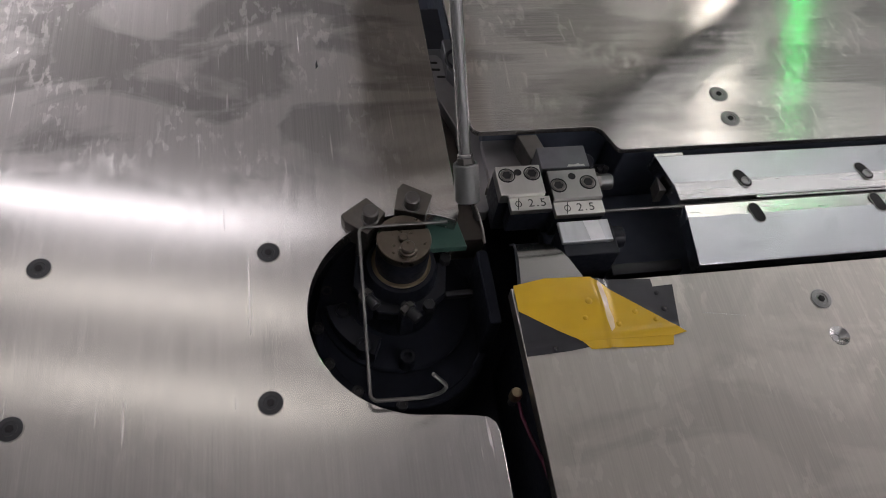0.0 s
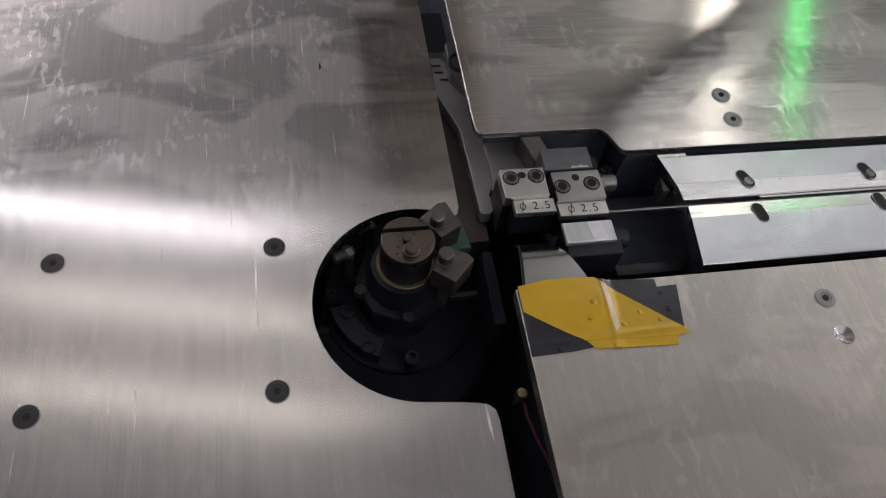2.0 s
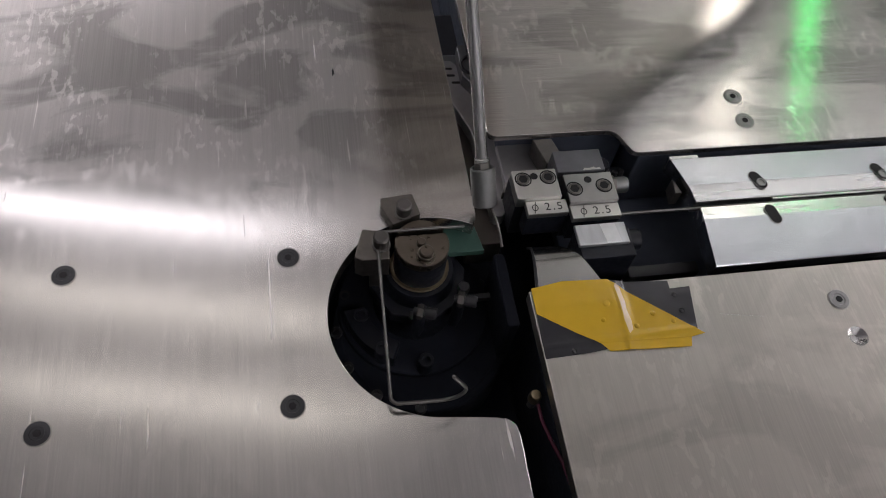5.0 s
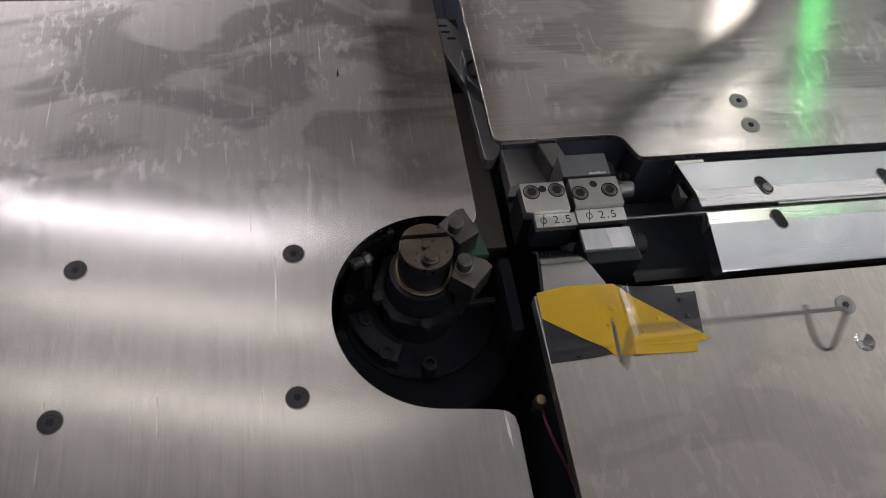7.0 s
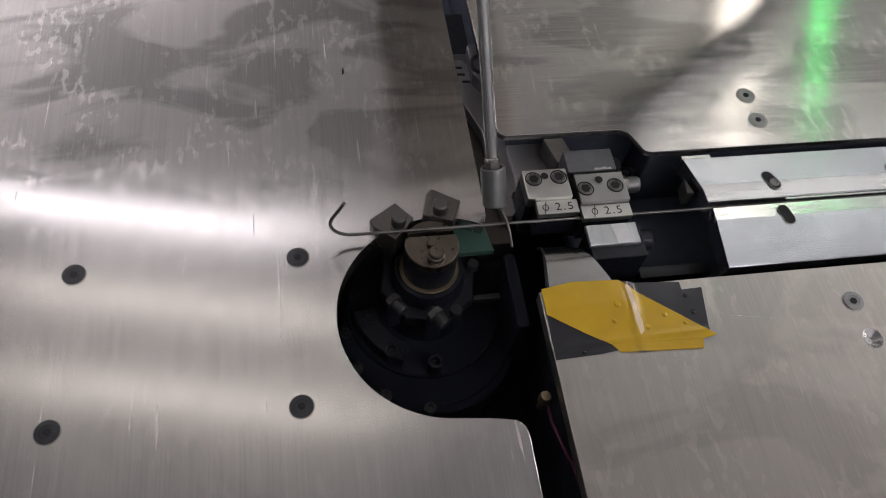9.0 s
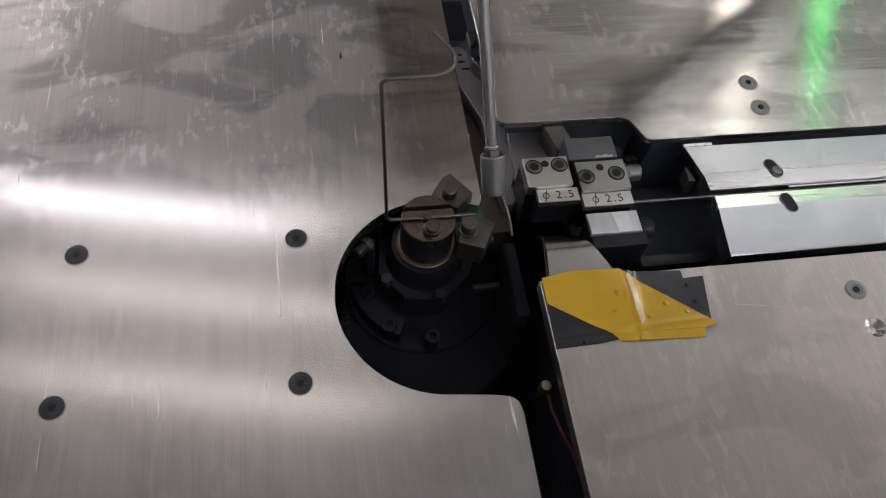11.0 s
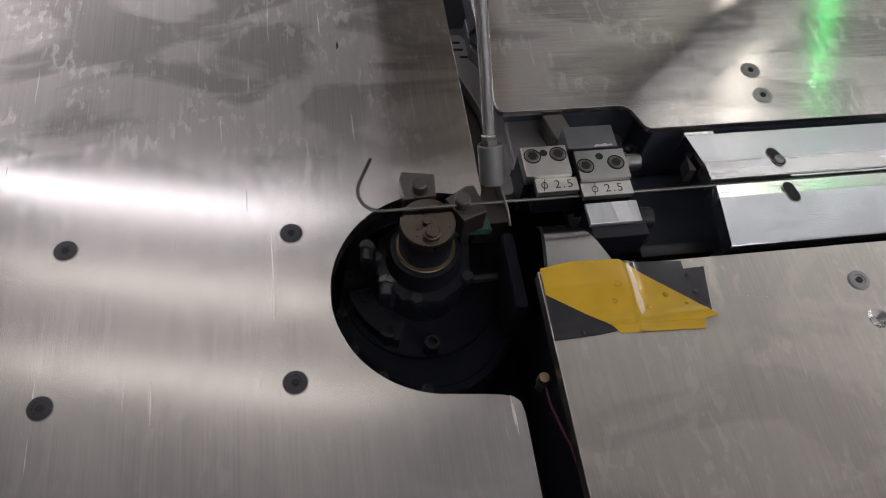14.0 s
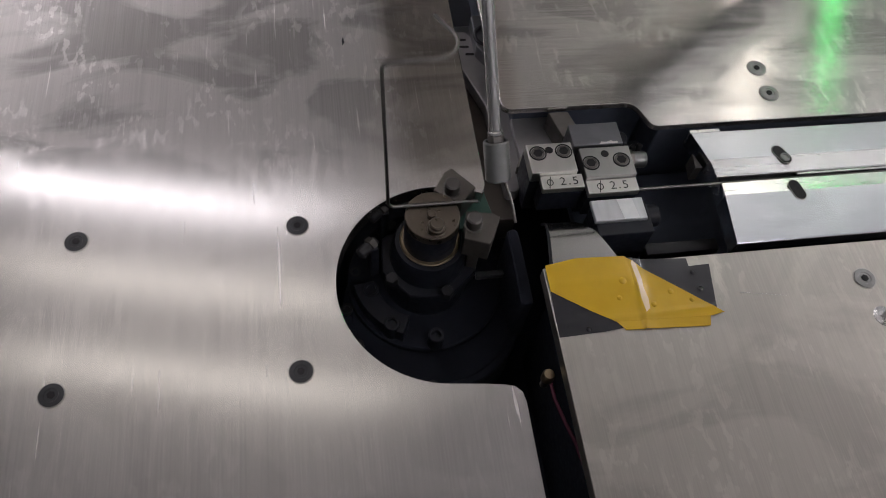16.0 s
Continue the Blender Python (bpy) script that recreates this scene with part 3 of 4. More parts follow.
# ---- chute and tape ----
def build_chute():
    th = thing("chute", "bent bright sheet metal chute under the guide block", "chute", at=pose(0, 0, 0))
    bm = bmesh.new()
    n, m = 14, 8
    grid = []
    for i in range(n + 1):
        v = i / n
        row = []
        for j in range(m + 1):
            u = j / m
            y = -0.004 - 0.060 * v
            xl = 0.0835 - 0.0075 * v
            xr = 0.104 + 0.029 * v ** 0.85
            x = xl + (xr - xl) * u
            z = 0.0010 + 0.0010 * math.sin(v * 3) - (0.0 if v > 0.42 else 0.017 * (1 - v / 0.42) ** 2) + 0.0005
            row.append(bm.verts.new((x, y, z)))
        grid.append(row)
    for a, b in zip(grid, grid[1:]):
        for j in range(m):
            bm.faces.new((a[j], a[j + 1], b[j + 1], b[j]))
    bmesh.ops.solidify(bm, geom=list(bm.faces), thickness=0.0008)
    part("sheet", bm, SHEET, th)
    part("left_lip", tube([(0.0825, -0.0045, -0.0155), (0.0828, -0.0085, -0.0085), (0.0815, -0.016, -0.0025), (0.0795, -0.028, 0.0012), (0.0765, -0.050, 0.0012)], 0.0010, 8), BLACK, th, "dark folded edge")


def film(outline, z0, height_fn):
    """Thin tape that follows the bumps under it."""
    bm = bmesh.new()
    f = bm.faces.new([bm.verts.new((x, y, 0)) for x, y in outline])
    xs, ys = [p[0] for p in outline], [p[1] for p in outline]
    step = 0.0016
    for k in range(int((max(xs) - min(xs)) / step)):
        bmesh.ops.bisect_plane(bm, geom=list(bm.verts) + list(bm.edges) + list(bm.faces), plane_co=(min(xs) + step * (k + 0.5), 0, 0), plane_no=(1, 0, 0))
    for k in range(int((max(ys) - min(ys)) / step)):
        bmesh.ops.bisect_plane(bm, geom=list(bm.verts) + list(bm.edges) + list(bm.faces), plane_co=(0, min(ys) + step * (k + 0.5), 0), plane_no=(0, 1, 0))
    for v in bm.verts:
        v.co.z = z0 + height_fn(v.co.x, v.co.y)
    bmesh.ops.solidify(bm, geom=list(bm.faces), thickness=0.0002)
    return bm


def tape_height(x, y):
    over = max(0.0, min(1.0, (0.1420 - x) / 0.012)) * max(0.0, min(1.0, (y + 0.086) / 0.022)) * 0.0030
    # the fold: a steep side, then a flat ramp that falls away
    u = x - 0.1335 - (y + 0.07) * 0.03
    fold = 0.0013 * max(0.0, min(1.0, (u + 0.0020) / 0.0016)) * max(0.0, min(1.0, (0.0085 - u) / 0.0088))
    crease = 0.0006 * math.exp(-((y + 0.0925 - (x - 0.1) * 0.03) / 0.0014) ** 2)
    ripple = 0.00030 * noise.noise(Vector((x * 60, y * 60, 0.3))) + 0.00006 * noise.noise(Vector((x * 190, y * 190, 1.7)))
    return over + fold + crease + ripple + 0.0004


def build_tape():
    th = thing("hazard_tape", "yellow and black hazard tape stuck over the chute edge", "tape", at=pose(0, 0, 0))
    part("black_strip", film([(0.0715, -0.1020), (0.1035, -0.1008), (0.186, -0.092), (0.1915, -0.0570), (0.176, -0.0575), (0.176, -0.0510), (0.130, -0.0480), (0.0722, -0.0500)], 0.0001, tape_height), TAPE_BLACK, th, "crinkled glossy black strip")
    part("under_strip", film([(0.118, -0.1012), (0.1775, -0.1040), (0.180, -0.0960), (0.112, -0.0935)], 0.0004, tape_height), YELLOW, th, "lower yellow strip")
    part("yellow_strip", film([(0.0716, -0.0690), (0.112, -0.0945), (0.1795, -0.0970), (0.1905, -0.0950), (0.1295, -0.0470), (0.0950, -0.0455), (0.0717, -0.0493)], 0.0007, tape_height), YELLOW, th, "creased yellow strip")
    # painted highlight: a pale strip over the ramp of the fold
    part("fold", film([(0.1352, -0.0900), (0.1385, -0.0872), (0.1392, -0.0800), (0.1376, -0.0720), (0.1381, -0.0650), (0.1368, -0.0540), (0.1344, -0.0505), (0.1330, -0.0530), (0.1334, -0.0620), (0.1342, -0.0700), (0.1338, -0.0790)], 0.00085, tape_height), FOLD_GLARE, th, "glare along the glossy fold, laid on as a pale strip")
    for x, y, r in ((0.1237, -0.0660, 0.0028), (0.1567, -0.0762, 0.0022), (0.1422, -0.0845, 0.0022), (0.1700, -0.0838, 0.0018), (0.1188, -0.0780, 0.0020), (0.1790, -0.0762, 0.0022), (0.1769, -0.0631, 0.0018), (0.0923, -0.0985, 0.0018)):
        part("bubble", turned([(r, 0.0), (r * 0.8, 0.0006), (r * 0.4, 0.0010), (0, 0.0011)], 14), YELLOW if y > -0.09 and x < 0.172 else TAPE_BLACK, th, "", pose(x, y, 0.0007 + tape_height(x, y)))


build_chute()
build_tape()


# ---- cable and bolt in the gap ----
def build_gap_items():
    th = thing("sensor_cable", "thin purple cable hanging in the gap", "cable", at=pose(0, 0, 0))
    part("cable", tube([(0.0665, -0.124, -0.026), (0.0672, -0.134, -0.028), (0.0700, -0.150, -0.026), (0.0745, -0.165, -0.027), (0.0790, -0.19, -0.030), (0.083, -0.24, -0.032)], 0.0013, 8), PURPLE, th)
    b = thing("brass_plug", "small brass plug at the gap edge", "plug", at=pose(0.0655, -0.1185, -0.030))
    part("plug", turned([(0.0045, 0), (0.0045, 0.006), (0.0035, 0.009), (0, 0.0095)], 16), BRASS, b)
    part("collar", turned([(0.0030, -0.012), (0.0030, -0.0001)], 14), GREY_TOOL, b)
    g = thing("teal_bracket", "teal painted bracket plate below the table corner", "bracket", at=pose(0, 0, 0))
    part("plate", slab([(0.024, 0.008), (0.0535, 0.008), (0.0480, 0.040), (0.024, 0.040)], -0.040, -0.034, 0.0005), TEAL, g)
    s = thing("side_shoe", "black curved steel shoe beside the bending head", "machine part", at=pose(0, 0, 0))
    part("shoe", slab(rounded([(0.0595, -0.060), (0.0690, -0.060), (0.0690, 0.004), (0.0595, 0.004)], [0.003, 0.003, 0.004, 0.004]), -0.09, -0.034, 0.0012), VOID, s)
    part("ridge", tube([(0.0605, -0.052, -0.0335), (0.0600, -0.010, -0.0332), (0.0612, 0.002, -0.0335)], 0.0008, 8), VOID, s)
    part("stop", box(0.034, 0.056, -0.024, -0.019, -0.060, -0.054, 0.001), OILED, s)


build_gap_items()


# ---- pressing rod ----
ROD_DIR = Vector((-0.07, 0.60, 0.80)).normalized()
ROD_FOOT = Vector((0.0515, 0.0245, 0.0045))
ROD_TURN = ROD_DIR.to_track_quat("Z", "Y").to_matrix().to_4x4()


def build_rod():
    th = thing("press_rod", "nickel rod with zinc sleeve that holds the wire down", "press rod")
    part("sleeve", turned([(0.0084, 0), (0.0095, 0.0012), (0.0095, 0.0290), (0.0090, 0.0300), (0.0074, 0.0300), (0.0072, 0.0270)], 36), SLEEVE, th, "matt zinc sleeve")
    part("bore", turned([(0.0072, 0.0268), (0.0072, 0.0272), (0, 0.0272)], 24), SOCKET, th)
    part("nut", hexagon(0.0062, 0.0274, 0.0345), GREY_TOOL, th, "hexagonal lock nut")
    part("collar", turned([(0.0055, 0.0346), (0.0058, 0.0350), (0.0058, 0.0366), (0.0050, 0.0375)], 24), CHROME, th)
    part("rod", turned([(0.0046, 0.0376), (0.0046, 0.62), (0, 0.62)], 24), CHROME, th, "polished nickel rod")
    inv = ROD_TURN.inverted() @ Matrix.Translation(-ROD_FOOT)
    bm = tube([(0.0545, 0.0270, 0.0060), (0.0562, 0.0190, 0.0045), (0.0580, 0.0115, 0.0030), (0.0590, 0.0020, 0.0010), (0.0597, -0.0080, -0.004)], 0.0011, 8)
    bmesh.ops.transform(bm, matrix=inv, verts=bm.verts)
    part("finger", bm, GREY_TOOL, th, "bent spring finger")
    return th


ROD = build_rod()


def build_overhead():
    th = thing("actuator", "pale warm-grey enamelled actuator housing over the rear table", "actuator", at=pose(0, 0, 0))
    part("housing", box(0.001, 0.135, 0.178, 0.462, 0.150, 0.420, 0.004), HOUSING, th)
    part("cover", box(0.020, 0.125, 0.4625, 0.475, 0.240, 0.400, 0.004), BLACK, th)
    part("column", box(0.055, 0.115, 0.4755, 0.640, -0.9, 0.380, 0.006), HOUSING, th)


build_overhead()


def build_hose():
    """The dark hose that crosses over the rear table; its reflection shows in the far plate."""
    th = thing("supply_hose", "thick dark supply hose crossing over the rear table", "hose", at=pose(0, 0, 0))
    pts = [(0.1365, 0.30, 0.30), (0.152, 0.240, 0.230), (0.172, 0.200, 0.175), (0.192, 0.180, 0.138), (0.222, 0.184, 0.118), (0.262, 0.210, 0.114), (0.332, 0.253, 0.114), (0.405, 0.306, 0.116), (0.480, 0.372, 0.132), (0.568, 0.452, 0.165), (0.622, 0.535, 0.215), (0.650, 0.660, 0.300), (0.655, 0.80, 0.46), (0.66, 0.95, 0.75), (0.68, 1.10, 1.25), (0.70, 1.20, 2.0), (0.70, 1.22, 2.899)]
    part("hose", tube(pts, 0.021, 20), BLACK, th)


build_hose()


def build_lever():
    """The flat arm in the far gap that drives the cutter."""
    th = thing("cutter_arm", "dull grey slotted slide arm that drives the cutter", "lever")
    arm = [(0.0735, 0.036), (0.0812, 0.045), (0.0812, 0.168), (0.0740, 0.186), (0.0585, 0.2112), (0.0440, 0.2112), (0.0440, 0.1760), (0.0500, 0.1640), (0.0630, 0.1250), (0.0645, 0.0820), (0.0655, 0.036)]
    part("arm", slab(rounded(arm, [0.002, 0.004, 0.006, 0.004, 0.003, 0.003, 0.006, 0.006, 0.02, 0.02, 0.004], 5), -0.0420, -0.0300, 0.0009), ARM_STEEL, th)
    for x, y in ((0.0535, 0.2010), (0.0548, 0.1925), (0.0592, 0.1835)):
        # slots are dark insets on the arm, their shade in the colour
        part("slot", slab(slot_outline(x, y, 0.0088, 0.0026, -4), -0.0302, -0.0297, 0), SOCKET, th, "dark inset painted as a narrow slot")
    return th


def build_gap_frame():
    """Fixed parts under the far gap: the dark brown bar below the arm, and the round bearing housing past its end."""
    th = thing("under_arm_bar", "dark brown-grey bar below the slide arm", "guide", at=pose(0, 0, 0))
    part("rib", box(0.0440, 0.0725, 0.020, 0.190, -0.075, -0.0450, 0.001), RIB, th)
    part("front_lug", slab(rounded([(0.0745, 0.052), (0.0900, 0.052), (0.0900, 0.066), (0.0790, 0.062)], [0.001, 0.002, 0.002, 0.002]), -0.0290, -0.0200, 0.0006), GREY_TOOL, th)
    b = thing("bearing_housing", "dark steel bearing housing under the rear plate", "bearing", at=pose(0, 0, 0))
    part("block", slab(rounded([(0.0625, 0.1800), (0.0800, 0.1500), (0.1100, 0.1500), (0.1100, 0.2170), (0.0625, 0.2170)], [0.002, 0.002, 0.002, 0.002, 0.003]), -0.0295, -0.0165, 0.0010), DARKBAR, b)
    ring = turned([(0.0125, 0.0), (0.0125, 0.0018), (0.0112, 0.0022), (0.0100, 0.0018), (0.0100, 0.0)], 36)
    part("bearing_ring", ring, BLACK, b, "black bearing ring", pose(0.0740, 0.1905, -0.0166))
    c = thing("cross_member", "blue-black cross member below the far gap", "machine part", at=pose(0, 0, 0))
    part("beam", box(0.040, 0.110, 0.225, 0.250, -0.090, -0.060, 0.002), DARKBAR, c)
    part("cable_tray", box(0.040, 0.110, 0.262, 0.330, -0.110, -0.080, 0.003), BLACK, c)


build_gap_frame()
LEVER = build_lever()


# ---- bending head ----
def hex_bolt(parent, x, y, z, r=0.0072, h=0.009, turn=0.0, material=GREY_TOOL):
    """A screw with a round washer face and a worn hexagonal head."""
    b = part("bolt", turned([(r * 1.10, 0), (r * 1.12, 0.0010), (r * 1.05, 0.0014)], 24), material, parent, "", pose(x, y, z, 0, 0, turn))
    part("head", turned([(r * 0.94, 0.0013), (r * 0.97, 0.0022), (r * 0.97, h * 0.55), (r * 0.78, h * 0.62)], 24), material, b)
    part("cap", turned([(r * 0.80, h * 0.55), (r * 0.80, h - 0.0008), (r * 0.68, h)], 24), material, b)
    return b


HEAD = thing("bending_turret", "blackened bending turret with a slotted bronzed mandrel", "bending turret")
MAND = None
ARMS = None


def build_head():
    # the slotted mandrel: cylinder with a narrow groove behind its middle
    r = 0.0202
    groove, half = 0.0092, 0.0014

    def segment(lo, hi, n=26):
        """outline of the circle between y = lo and y = hi"""
        pts = []
        a_lo, a_hi = math.asin(max(-1, lo / r)), math.asin(min(1, hi / r))
        for k in range(n + 1):
            a = a_lo + (a_hi - a_lo) * k / n
            pts.append((r * math.cos(a), r * math.sin(a)))
        for k in range(n + 1):
            a = math.pi - (a_hi + (a_lo - a_hi) * k / n)
            pts.append((r * math.cos(a), r * math.sin(a)))
        out = []
        for p in pts:
            if not out or (Vector(p) - Vector(out[-1])).length > 1e-5:
                out.append(p)
        if (Vector(out[0]) - Vector(out[-1])).length < 1e-5:
            out.pop()
        return out
    bm = slab(segment(-r, groove - half), -0.009, -0.0016, 0.0009)
    slab(segment(groove + half, r), -0.009, -0.0012, 0.0006, bm)
    mand = part("mandrel", bm, MANDREL, HEAD, "worn bronzed mandrel with a wire groove")
    part("shaft", turned([(r * 0.998, -0.036), (r * 0.998, -0.0091), (0, -0.0091)], 52), BLACK, mand, "near-black mandrel shaft below the top")
    hex_bolt(mand, 0.001, -0.0115, -0.0016, 0.0066, 0.0085, 12, MANDREL)
    part("stud", turned([(0.0034, -0.0016), (0.0034, 0.0022), (0.0028, 0.0028), (0, 0.0028)], 18), MANDREL, mand, "short round stud", pose(-0.0010, -0.0008, 0))
    part("ring", turned([(0.0215, -0.0374), (0.0229, -0.0364), (0.0231, -0.0352), (0.0224, -0.0345), (0.0214, -0.0348)], 48), BRASS, HEAD, "worn brass ring round the mandrel")
    part("neck", turned([(0.034, -0.098), (0.0300, -0.0598), (0.0285, -0.045), (0.0262, -0.0376), (0.0, -0.0376)], 48), BLACK, HEAD)
    part("flange", turned([(0.064, -0.110), (0.064, -0.0995), (0.0625, -0.0985), (0.0, -0.0985)], 56), VOID, HEAD)
    # turning arms
    arms = part("arm_ring", turned([(0.0300, -0.072), (0.0380, -0.072), (0.0392, -0.0705), (0.0392, -0.061), (0.0382, -0.0598), (0.0300, -0.0598)], 8), BLACK, HEAD, "black ring carrying the bending blocks")
    for a in (36, -30):
        bm = slab(rounded([(0.0245, -0.0115), (0.0440, -0.0140), (0.0500, 0.0100), (0.0440, 0.0130), (0.0245, 0.0120)], [0.001, 0.001, 0.001, 0.001, 0.001], 3), -0.0330, -0.0100, 0.0008)
        box(0.0300, 0.0385, -0.0070, 0.0070, -0.0705, -0.0331, 0.0008, bm)
        blk = part("bending_block", bm, BEND_STEEL, arms, "grey bending block with a bolt", pose(0, 0, 0, 0, 0, a))
        part("bolt", turned([(0.0068, -0.0100), (0.0070, -0.0088), (0.0057, -0.0084), (0.0055, -0.0038), (0.0059, -0.0036), (0.0059, 0.0008), (0.0047, 0.0017), (0, 0.0017)], 24), BOLT_STEEL, blk, "worn round-headed bolt", pose(0.0305, 0, 0))
    for a in (118, 196, 268):
        b = part("ring_bolt", hexagon(0.0050, -0.0597, -0.0530), OILED, arms, "black hexagon bolt", pose(0.0372 * math.cos(radians(a)), 0.0372 * math.sin(radians(a)), 0, 0, 0, a))
    # curved foot with socket screws, and two side bolts on posts
    foot = []
    for k in range(13):
        a = radians(188 + 58 * k / 12)
        foot.append((0.060 * math.cos(a), 0.060 * math.sin(a)))
    for k in range(13):
        a = radians(246 - 58 * k / 12)
        foot.append((0.0435 * math.cos(a), 0.0435 * math.sin(a)))
    foot = part("foot", slab(foot, -0.0984, -0.0835, 0.0008), BLACK, HEAD, "curved black foot")
    for x, y in ((-0.0459, -0.0141), (-0.0324, -0.0458), (0.0007, -0.0591)):
        part("foot_screw", turned([(0.0062, -0.0984), (0.0062, -0.0812), (0.0055, -0.0806), (0.0036, -0.0806), (0.0034, -0.0860), (0, -0.0860)], 20), BLACK, foot if y > -0.05 else HEAD, "oiled socket screw", pose(x, y, 0))
    for x, y, px0, px1 in ((-0.0255, 0.0365, -0.0005, 0.0055), (-0.0450, 0.0110, -0.0005, 0.0060)):
        part("side_post", box(x + px0, x + px1, y - 0.0055, y + 0.0055, -0.0720, -0.0315, 0.001), BLACK, arms, "black upright post")
        along = Matrix.Rotation(radians(24), 4, "Z") @ Matrix.Rotation(radians(90), 4, "Y")
        part("side_bolt", turned([(0.0, -0.0100), (0.0038, -0.0100), (0.0044, -0.0092), (0.0044, -0.0012), (0.0033, -0.0010), (0.0033, 0.0070), (0, 0.0070)], 22, None, along), OILED, arms, "black side bolt", pose(x, y, -0.0330))
        nut = hexagon(0.0058, 0.0, 0.0048)
        bmesh.ops.transform(nut, matrix=along, verts=nut.verts)
        part("nut", nut, BOLT_STEEL, arms, "worn hexagon nut", pose(x, y, -0.0330))
    return mand, arms


MAND, ARMS = build_head()

# fixed parts inside the round cut-out
POT = thing("head_housing", "black cast housing round the bending head", "machine housing", at=pose(0, 0, 0))
part("pot", turned([(0.066, -0.112), (0.0735, -0.112), (0.0735, -0.060), (0.0720, -0.0585), (0.0675, -0.0585), (0.066, -0.060)], 64), VOID, POT, at=pose(0.004, -0.022, -0.045))
part("pot_floor", turned([(0.0655, -0.112), (0.0655, -0.1115), (0, -0.1115)], 48), VOID, POT, at=pose(0.004, -0.022, -0.045))
for a_ in (150, 178, 205, 232, 262):
    part("pot_bolt", turned([(0.0046, -0.0584), (0.0046, -0.0535), (0.0026, -0.0532), (0.0024, -0.0552), (0, -0.0552)], 18), OILED, POT, "black socket screw", pose(0.004 + 0.0702 * math.cos(radians(a_)), -0.022 + 0.0702 * math.sin(radians(a_)), -0.045))

# ---- wire ----
WIRE_Y, WIRE_R = 0.0105, 0.00125
TIP, HOOK, LEG_B, BEND, LEG_A, LEG_C, BEND_4, TAIL = 0.019, 0.0327, 0.026, 0.0077, 0.122, 0.024, 0.0105, 0.026
PERIOD = 5.2
CUT_X = 0.1165


def capsule(length, r=WIRE_R):
    """A round-ended piece of wire along x, centred."""
    h = length / 2
    prof = [(0, -h - r * 0.25), (r * 0.75, -h - r * 0.18), (r, -h), (r, h), (r * 0.75, h + r * 0.18), (0, h + r * 0.25)]
    return turned(prof, 16, None, Matrix.Rotation(radians(90), 4, "Y"))


def curve_of(rows, t):
    if t <= rows[0][0]:
        return rows[0][1]
    for (a, u), (b, v) in zip(rows, rows[1:]):
        if t <= b:
            k = (t - a) / (b - a)
            return u + (v - u) * k
    return rows[-1][1]


# one working cycle, by seconds from the moment the wire tip leaves the cutter
TIP_X = [(0, 117), (0.08, 50), (0.16, 2), (0.45, -18), (0.55, -24), (0.75, -55.7), (0.95, -55.7), (1.05, -69.7), (1.15, -83.7), (1.25, -99.7), (1.35, -107.7), (1.87, -107.7), (1.95, -123.5),
         (2.05, -176), (2.15, -214), (2.25, -242.5), (3.45, -241), (3.6, -262), (3.85, -262), (3.95, -250), (4.05, -230), (4.15, -205), (4.25, -178), (4.35, -160), (5.2, -160)]
ROLL = [(0.9, 0), (1.0, 15), (1.1, 45), (1.2, 70), (1.3, 90), (2.85, 90), (2.95, 42), (3.05, 18), (3.15, -6), (3.42, -6), (3.6, -14), (3.9, -14), (3.95, -4), (4.05, 26), (4.15, 58), (4.25, 78), (4.35, 84)]
BEND_2 = [(1.45, 0), (1.55, 45), (1.65, 98), (1.75, 90)]
BEND_3 = [(2.25, 0), (2.37, 88), (2.45, 96), (2.55, 88)]
BEND_4TH = [(3.42, 0), (3.5, -50), (3.6, -112), (3.7, -109)]
DROP = [(4.15, (0, 0, 0), 0), (4.25, (-0.015, 0.004, 0), 0), (4.35, (0.004, 0.014, 0), 0), (4.45, (0.012, -0.012, 0.012), 30), (4.55, (0.014, -0.122, 0.035), 86), (4.65, (0.140, -0.200, 0.020), 115),
        (4.75, (0.33, -0.36, -0.05), 150), (4.95, (0.42, -0.60, -0.80), 190)]
ARM_TURN = [(0.35, 0), (0.45, 17), (0.75, 15), (0.95, 8), (1.05, 24), (1.15, 58), (1.25, 90), (1.35, 102), (1.45, 106), (1.55, 142), (1.65, 168), (1.75, 145), (1.85, 102), (2.25, 104), (2.35, 162),
            (2.45, 168), (2.55, 140), (2.65, 105), (2.8, 102), (2.95, 70), (3.05, 45), (3.15, 18), (3.25, 3), (3.35, 15), (3.75, 15), (3.9, 0)]
LIFT = [(0.85, 0), (1.05, 0.27), (1.15, 0.54), (1.25, 0.85), (1.35, 1.0), (2.8, 1.0), (2.95, 0.68), (3.05, 0.36), (3.15, 0.06), (3.25, 0)]
SHIFT = [(0.38, 0), (0.45, 11), (0.75, 10), (0.85, 4), (0.95, 0), (3.25, 2), (3.35, 11), (3.75, 9), (3.87, 0)]
MANDREL_TURN = [(0.5, 0), (0.55, -36), (0.65, -40), (0.75, 0), (3.4, 0), (3.45, -14), (3.55, -42), (3.65, -14), (3.75, 0)]
ROD_BACK = [(0.0, 330), (0.08, 210), (0.15, 95), (0.25, 16), (0.33, 0), (3.78, 0), (3.86, 70), (3.95, 210), (4.05, 330)]
ARM_SLIDE = [(4.38, 0), (4.44, 0.45), (4.50, 1), (4.58, 1), (4.66, 0.5), (4.74, 0)]
CUT = [(4.38, 0), (4.48, 1), (4.6, 1), (4.7, 0.25), (4.82, 0)]


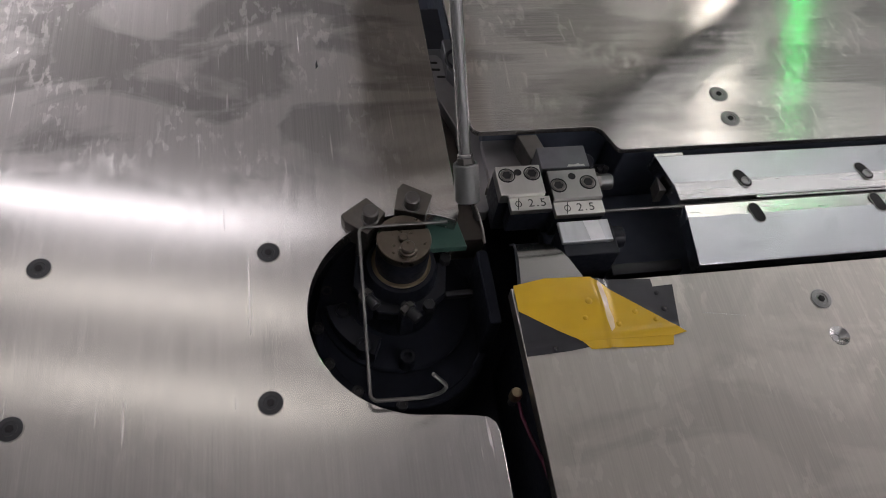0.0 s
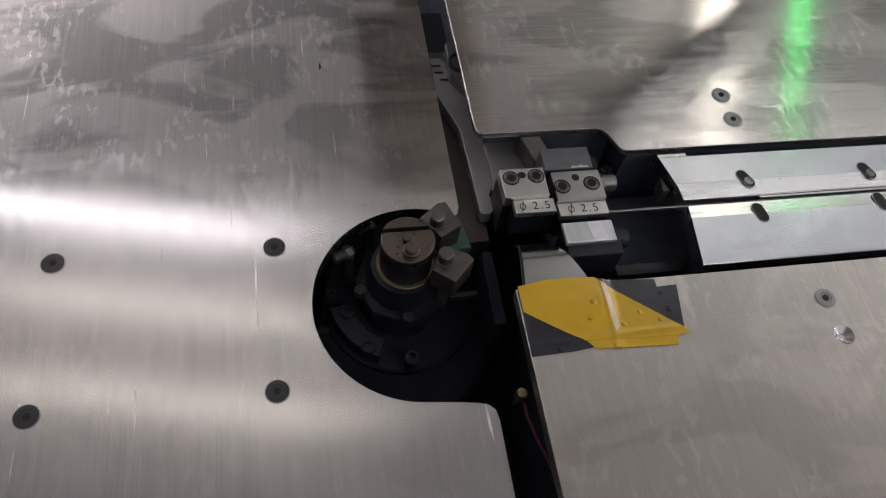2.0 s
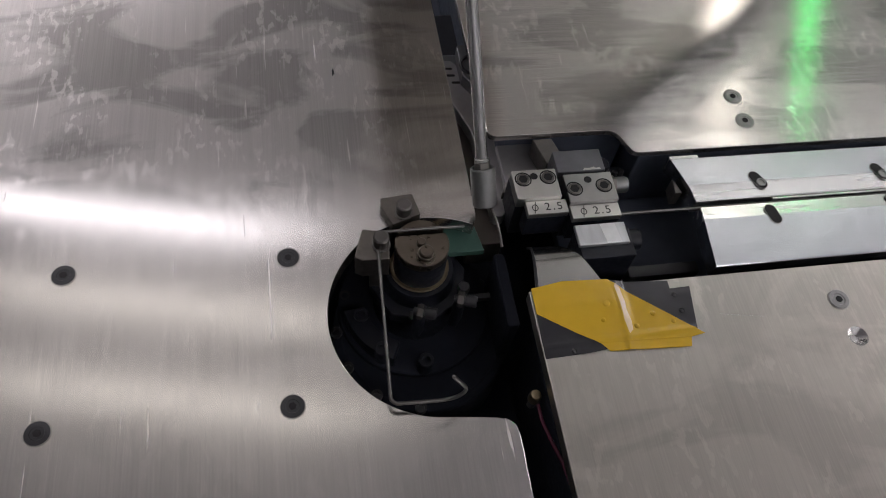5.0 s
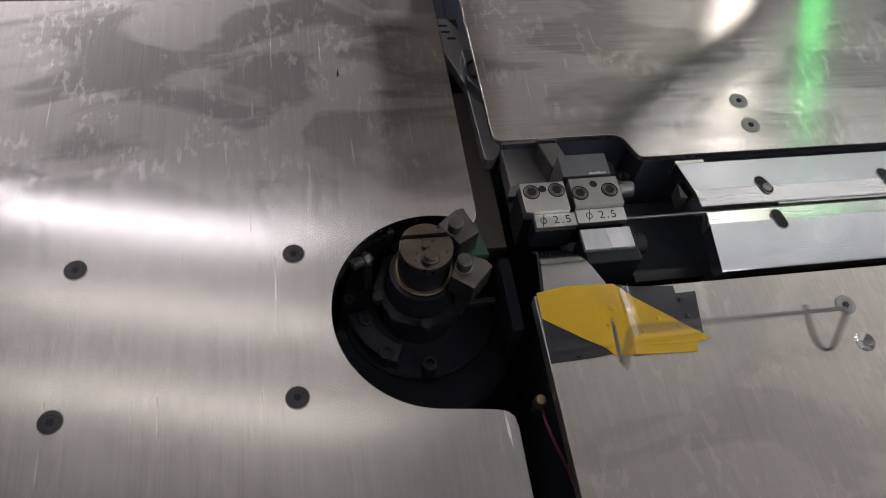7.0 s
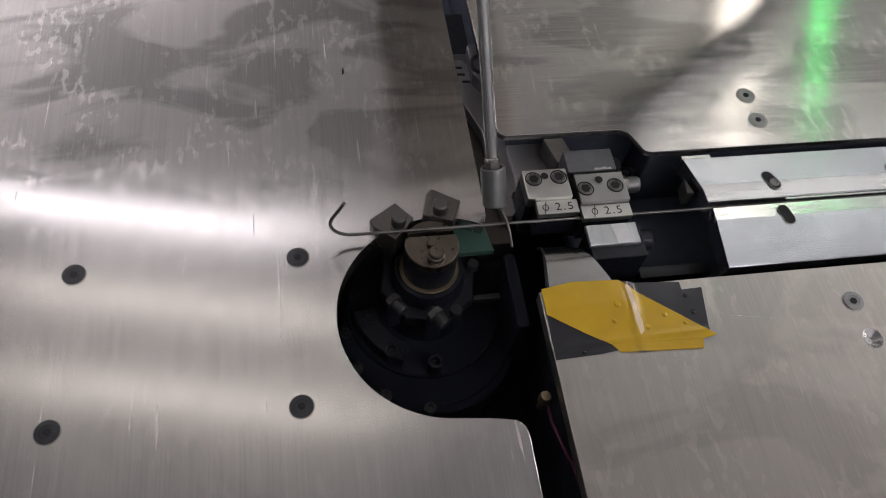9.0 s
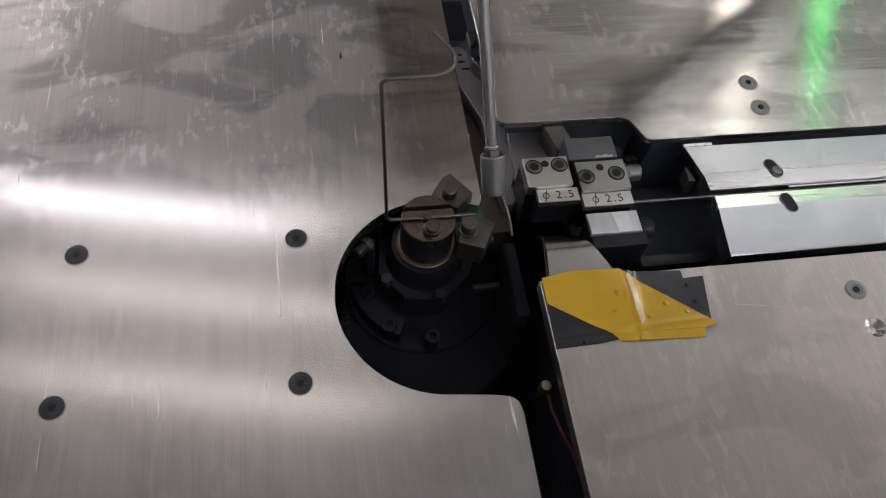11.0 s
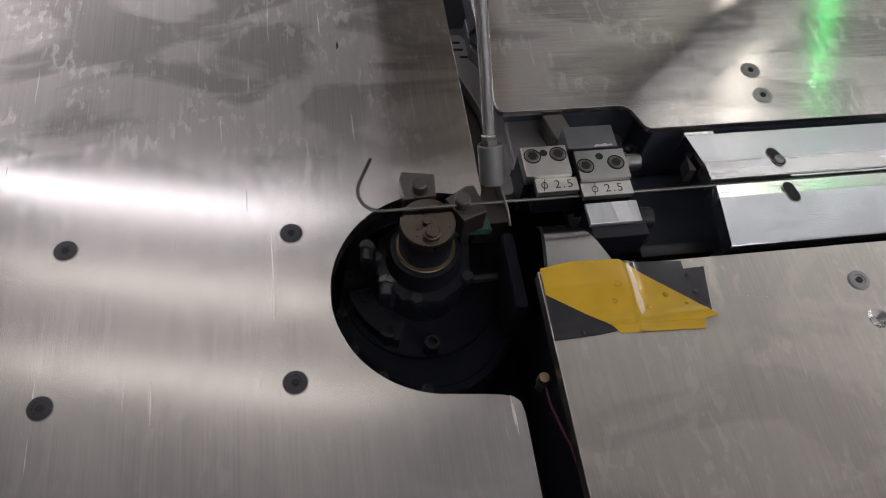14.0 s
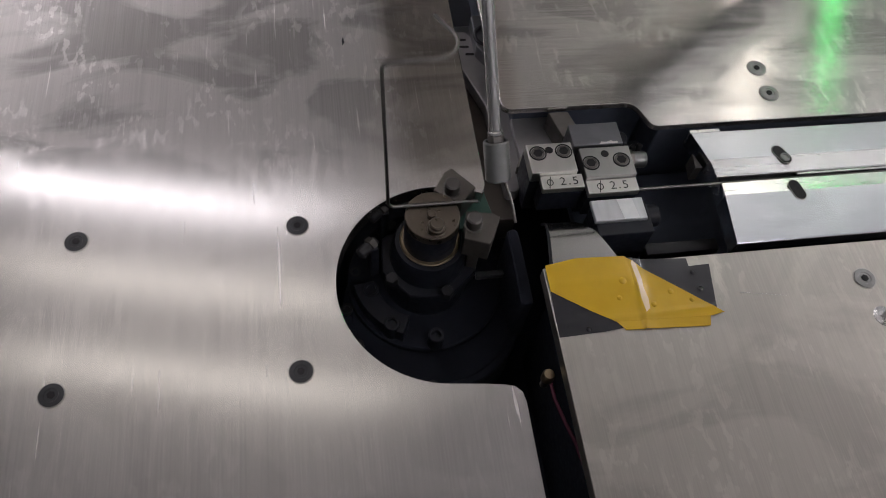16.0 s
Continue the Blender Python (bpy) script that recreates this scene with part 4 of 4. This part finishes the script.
def build_wire(start):
    """One piece of work: every leg and every short link of a bend is a rigid piece. Returns the pieces with their part in the chain."""
    th = thing("wire_piece", "grey drawn steel wire being bent into a hooked frame", "wire", "bent wires", at=pose(0, 0, 0))
    chain = [("leg", TAIL, 1, 0), ("bend", BEND_4, 6, 4), ("leg", LEG_C, 1, 0), ("bend", BEND, 6, 3), ("leg", LEG_A, 1, 0), ("bend", BEND, 6, 2), ("leg", LEG_B, 1, 0), ("bend", HOOK, 14, 1), ("leg", TIP, 1, 0)]
    pieces = []
    for kind, length, n, which in chain:
        first = None
        for k in range(n):
            if kind == "leg":
                ob = part("leg", capsule(length), WIRE, th)
            elif first is None:
                ob = first = part("bend_link", capsule(length / n * 1.02), WIRE, th)
            else:
                ob = share(first, Matrix(), th)
            pieces.append((ob, length / n, n, which))
    return start, pieces


WIRES = [build_wire(2.45 + PERIOD * k) for k in (-1, 0, 1, 2)]
TOTAL = TIP + HOOK + LEG_B + BEND + LEG_A + BEND + LEG_C + BEND_4 + TAIL
STOCK = thing("wire_stock", "straight drawn steel wire running through the guide rails", "wire", at=pose(0, 0, 0))
part("wire", tube([(CUT_X, WIRE_Y, 0), (0.40, WIRE_Y, 0), (0.95, WIRE_Y, 0)], WIRE_R + 0.00006, 14), WIRE, STOCK)


def wire_poses(pieces, tau):
    tip_x = curve_of(TIP_X, tau) / 1000
    base = Matrix.Translation((tip_x + TOTAL, WIRE_Y, 0)) @ Matrix.Rotation(radians(curve_of(ROLL, tau)), 4, "X")
    axes = {1: Vector((0, 0, 1)), 2: Matrix.Rotation(radians(-90), 3, "X") @ Vector((0, 0, 1)), 3: Matrix.Rotation(radians(-90), 3, "X") @ Vector((0, 0, 1)), 4: Vector((0, 0, 1))}
    angle = {2: curve_of(BEND_2, tau), 3: curve_of(BEND_3, tau), 4: curve_of(BEND_4TH, tau)}
    m, s, out, corner = base, TOTAL, [], None
    for ob, length, n, which in pieces:
        turn = 0.0
        if which == 1:
            x = tip_x + s - length / 2
            turn = -117 / n * max(0.0, min(1.0, (-0.005 - x) / 0.004 + 0.5))
        elif which:
            turn = angle[which] / n
        half = Matrix.Rotation(radians(turn / 2), 4, axes[which]) if which else Matrix()
        m = m @ half
        out.append(m @ Matrix.Translation((-length / 2, 0, 0)))
        m = m @ Matrix.Translation((-length, 0, 0)) @ half
        if which == 3:
            corner = m.translation.copy()
        s -= length
    if tau > DROP[0][0]:
        d = Vector([curve_of([(a, v[i]) for a, v, w in DROP], tau) for i in range(3)])
        g = Matrix.Translation(corner + d) @ Matrix.Rotation(radians(curve_of([(a, w) for a, v, w in DROP], tau)), 4, "Z") @ Matrix.Translation(-corner)
        out = [g @ q for q in out]
    return out


def cycle(t):
    return (t - 2.45) % PERIOD


ARM_LIFT = 0.0085


def motions():
    steps = [round(k * 0.05, 3) for k in range(321)]
    for start, pieces in WIRES:
        rows = [[] for _ in pieces]
        times = [t for t in steps if start - 0.06 <= t <= start + 5.1]
        times = sorted({0.0, 16.0, *times})
        for t in times:
            for r, q in zip(rows, wire_poses(pieces, t - start)):
                r.append((t, q))
        for (ob, *_), r in zip(pieces, rows):
            walk(ob, r)
    table, head, mand, arms, rod, cutter, lever = [], [], [], [], [], [], []
    for t in steps:
        tau = cycle(t)
        k = curve_of(LIFT, tau)
        table.append((t, pose(0, -0.0126 * k, PLATE_Z + 0.0100 * k)))
        head.append((t, pose(0.0005 * k, curve_of(SHIFT, tau) / 1000 - 0.002 * k, 0)))
        mand.append((t, pose(0, 0, 0, 0, 0, curve_of(MANDREL_TURN, tau))))
        arms.append((t, pose(0, -0.001 * k, ARM_LIFT * k, 0, 0, curve_of(ARM_TURN, tau))))
        back = curve_of(ROD_BACK, tau) / 1000
        rod.append((t, Matrix.Translation(ROD_FOOT + ROD_DIR * back) @ ROD_TURN))
        c = curve_of(CUT, tau)
        cutter.append((t, pose(0.0756 + 0.001 * c, 0.0495 - 0.0075 * c, 0.012 - 0.001 * c)))
        lever.append((t, pose(0, 0.062 * curve_of(ARM_SLIDE, tau), 0)))
    for ob, rows in ((TABLE, table), (HEAD, head), (MAND, mand), (ARMS, arms), (ROD, rod), (CUTTER, cutter), (LEVER, lever)):
        walk(ob, rows)


motions()
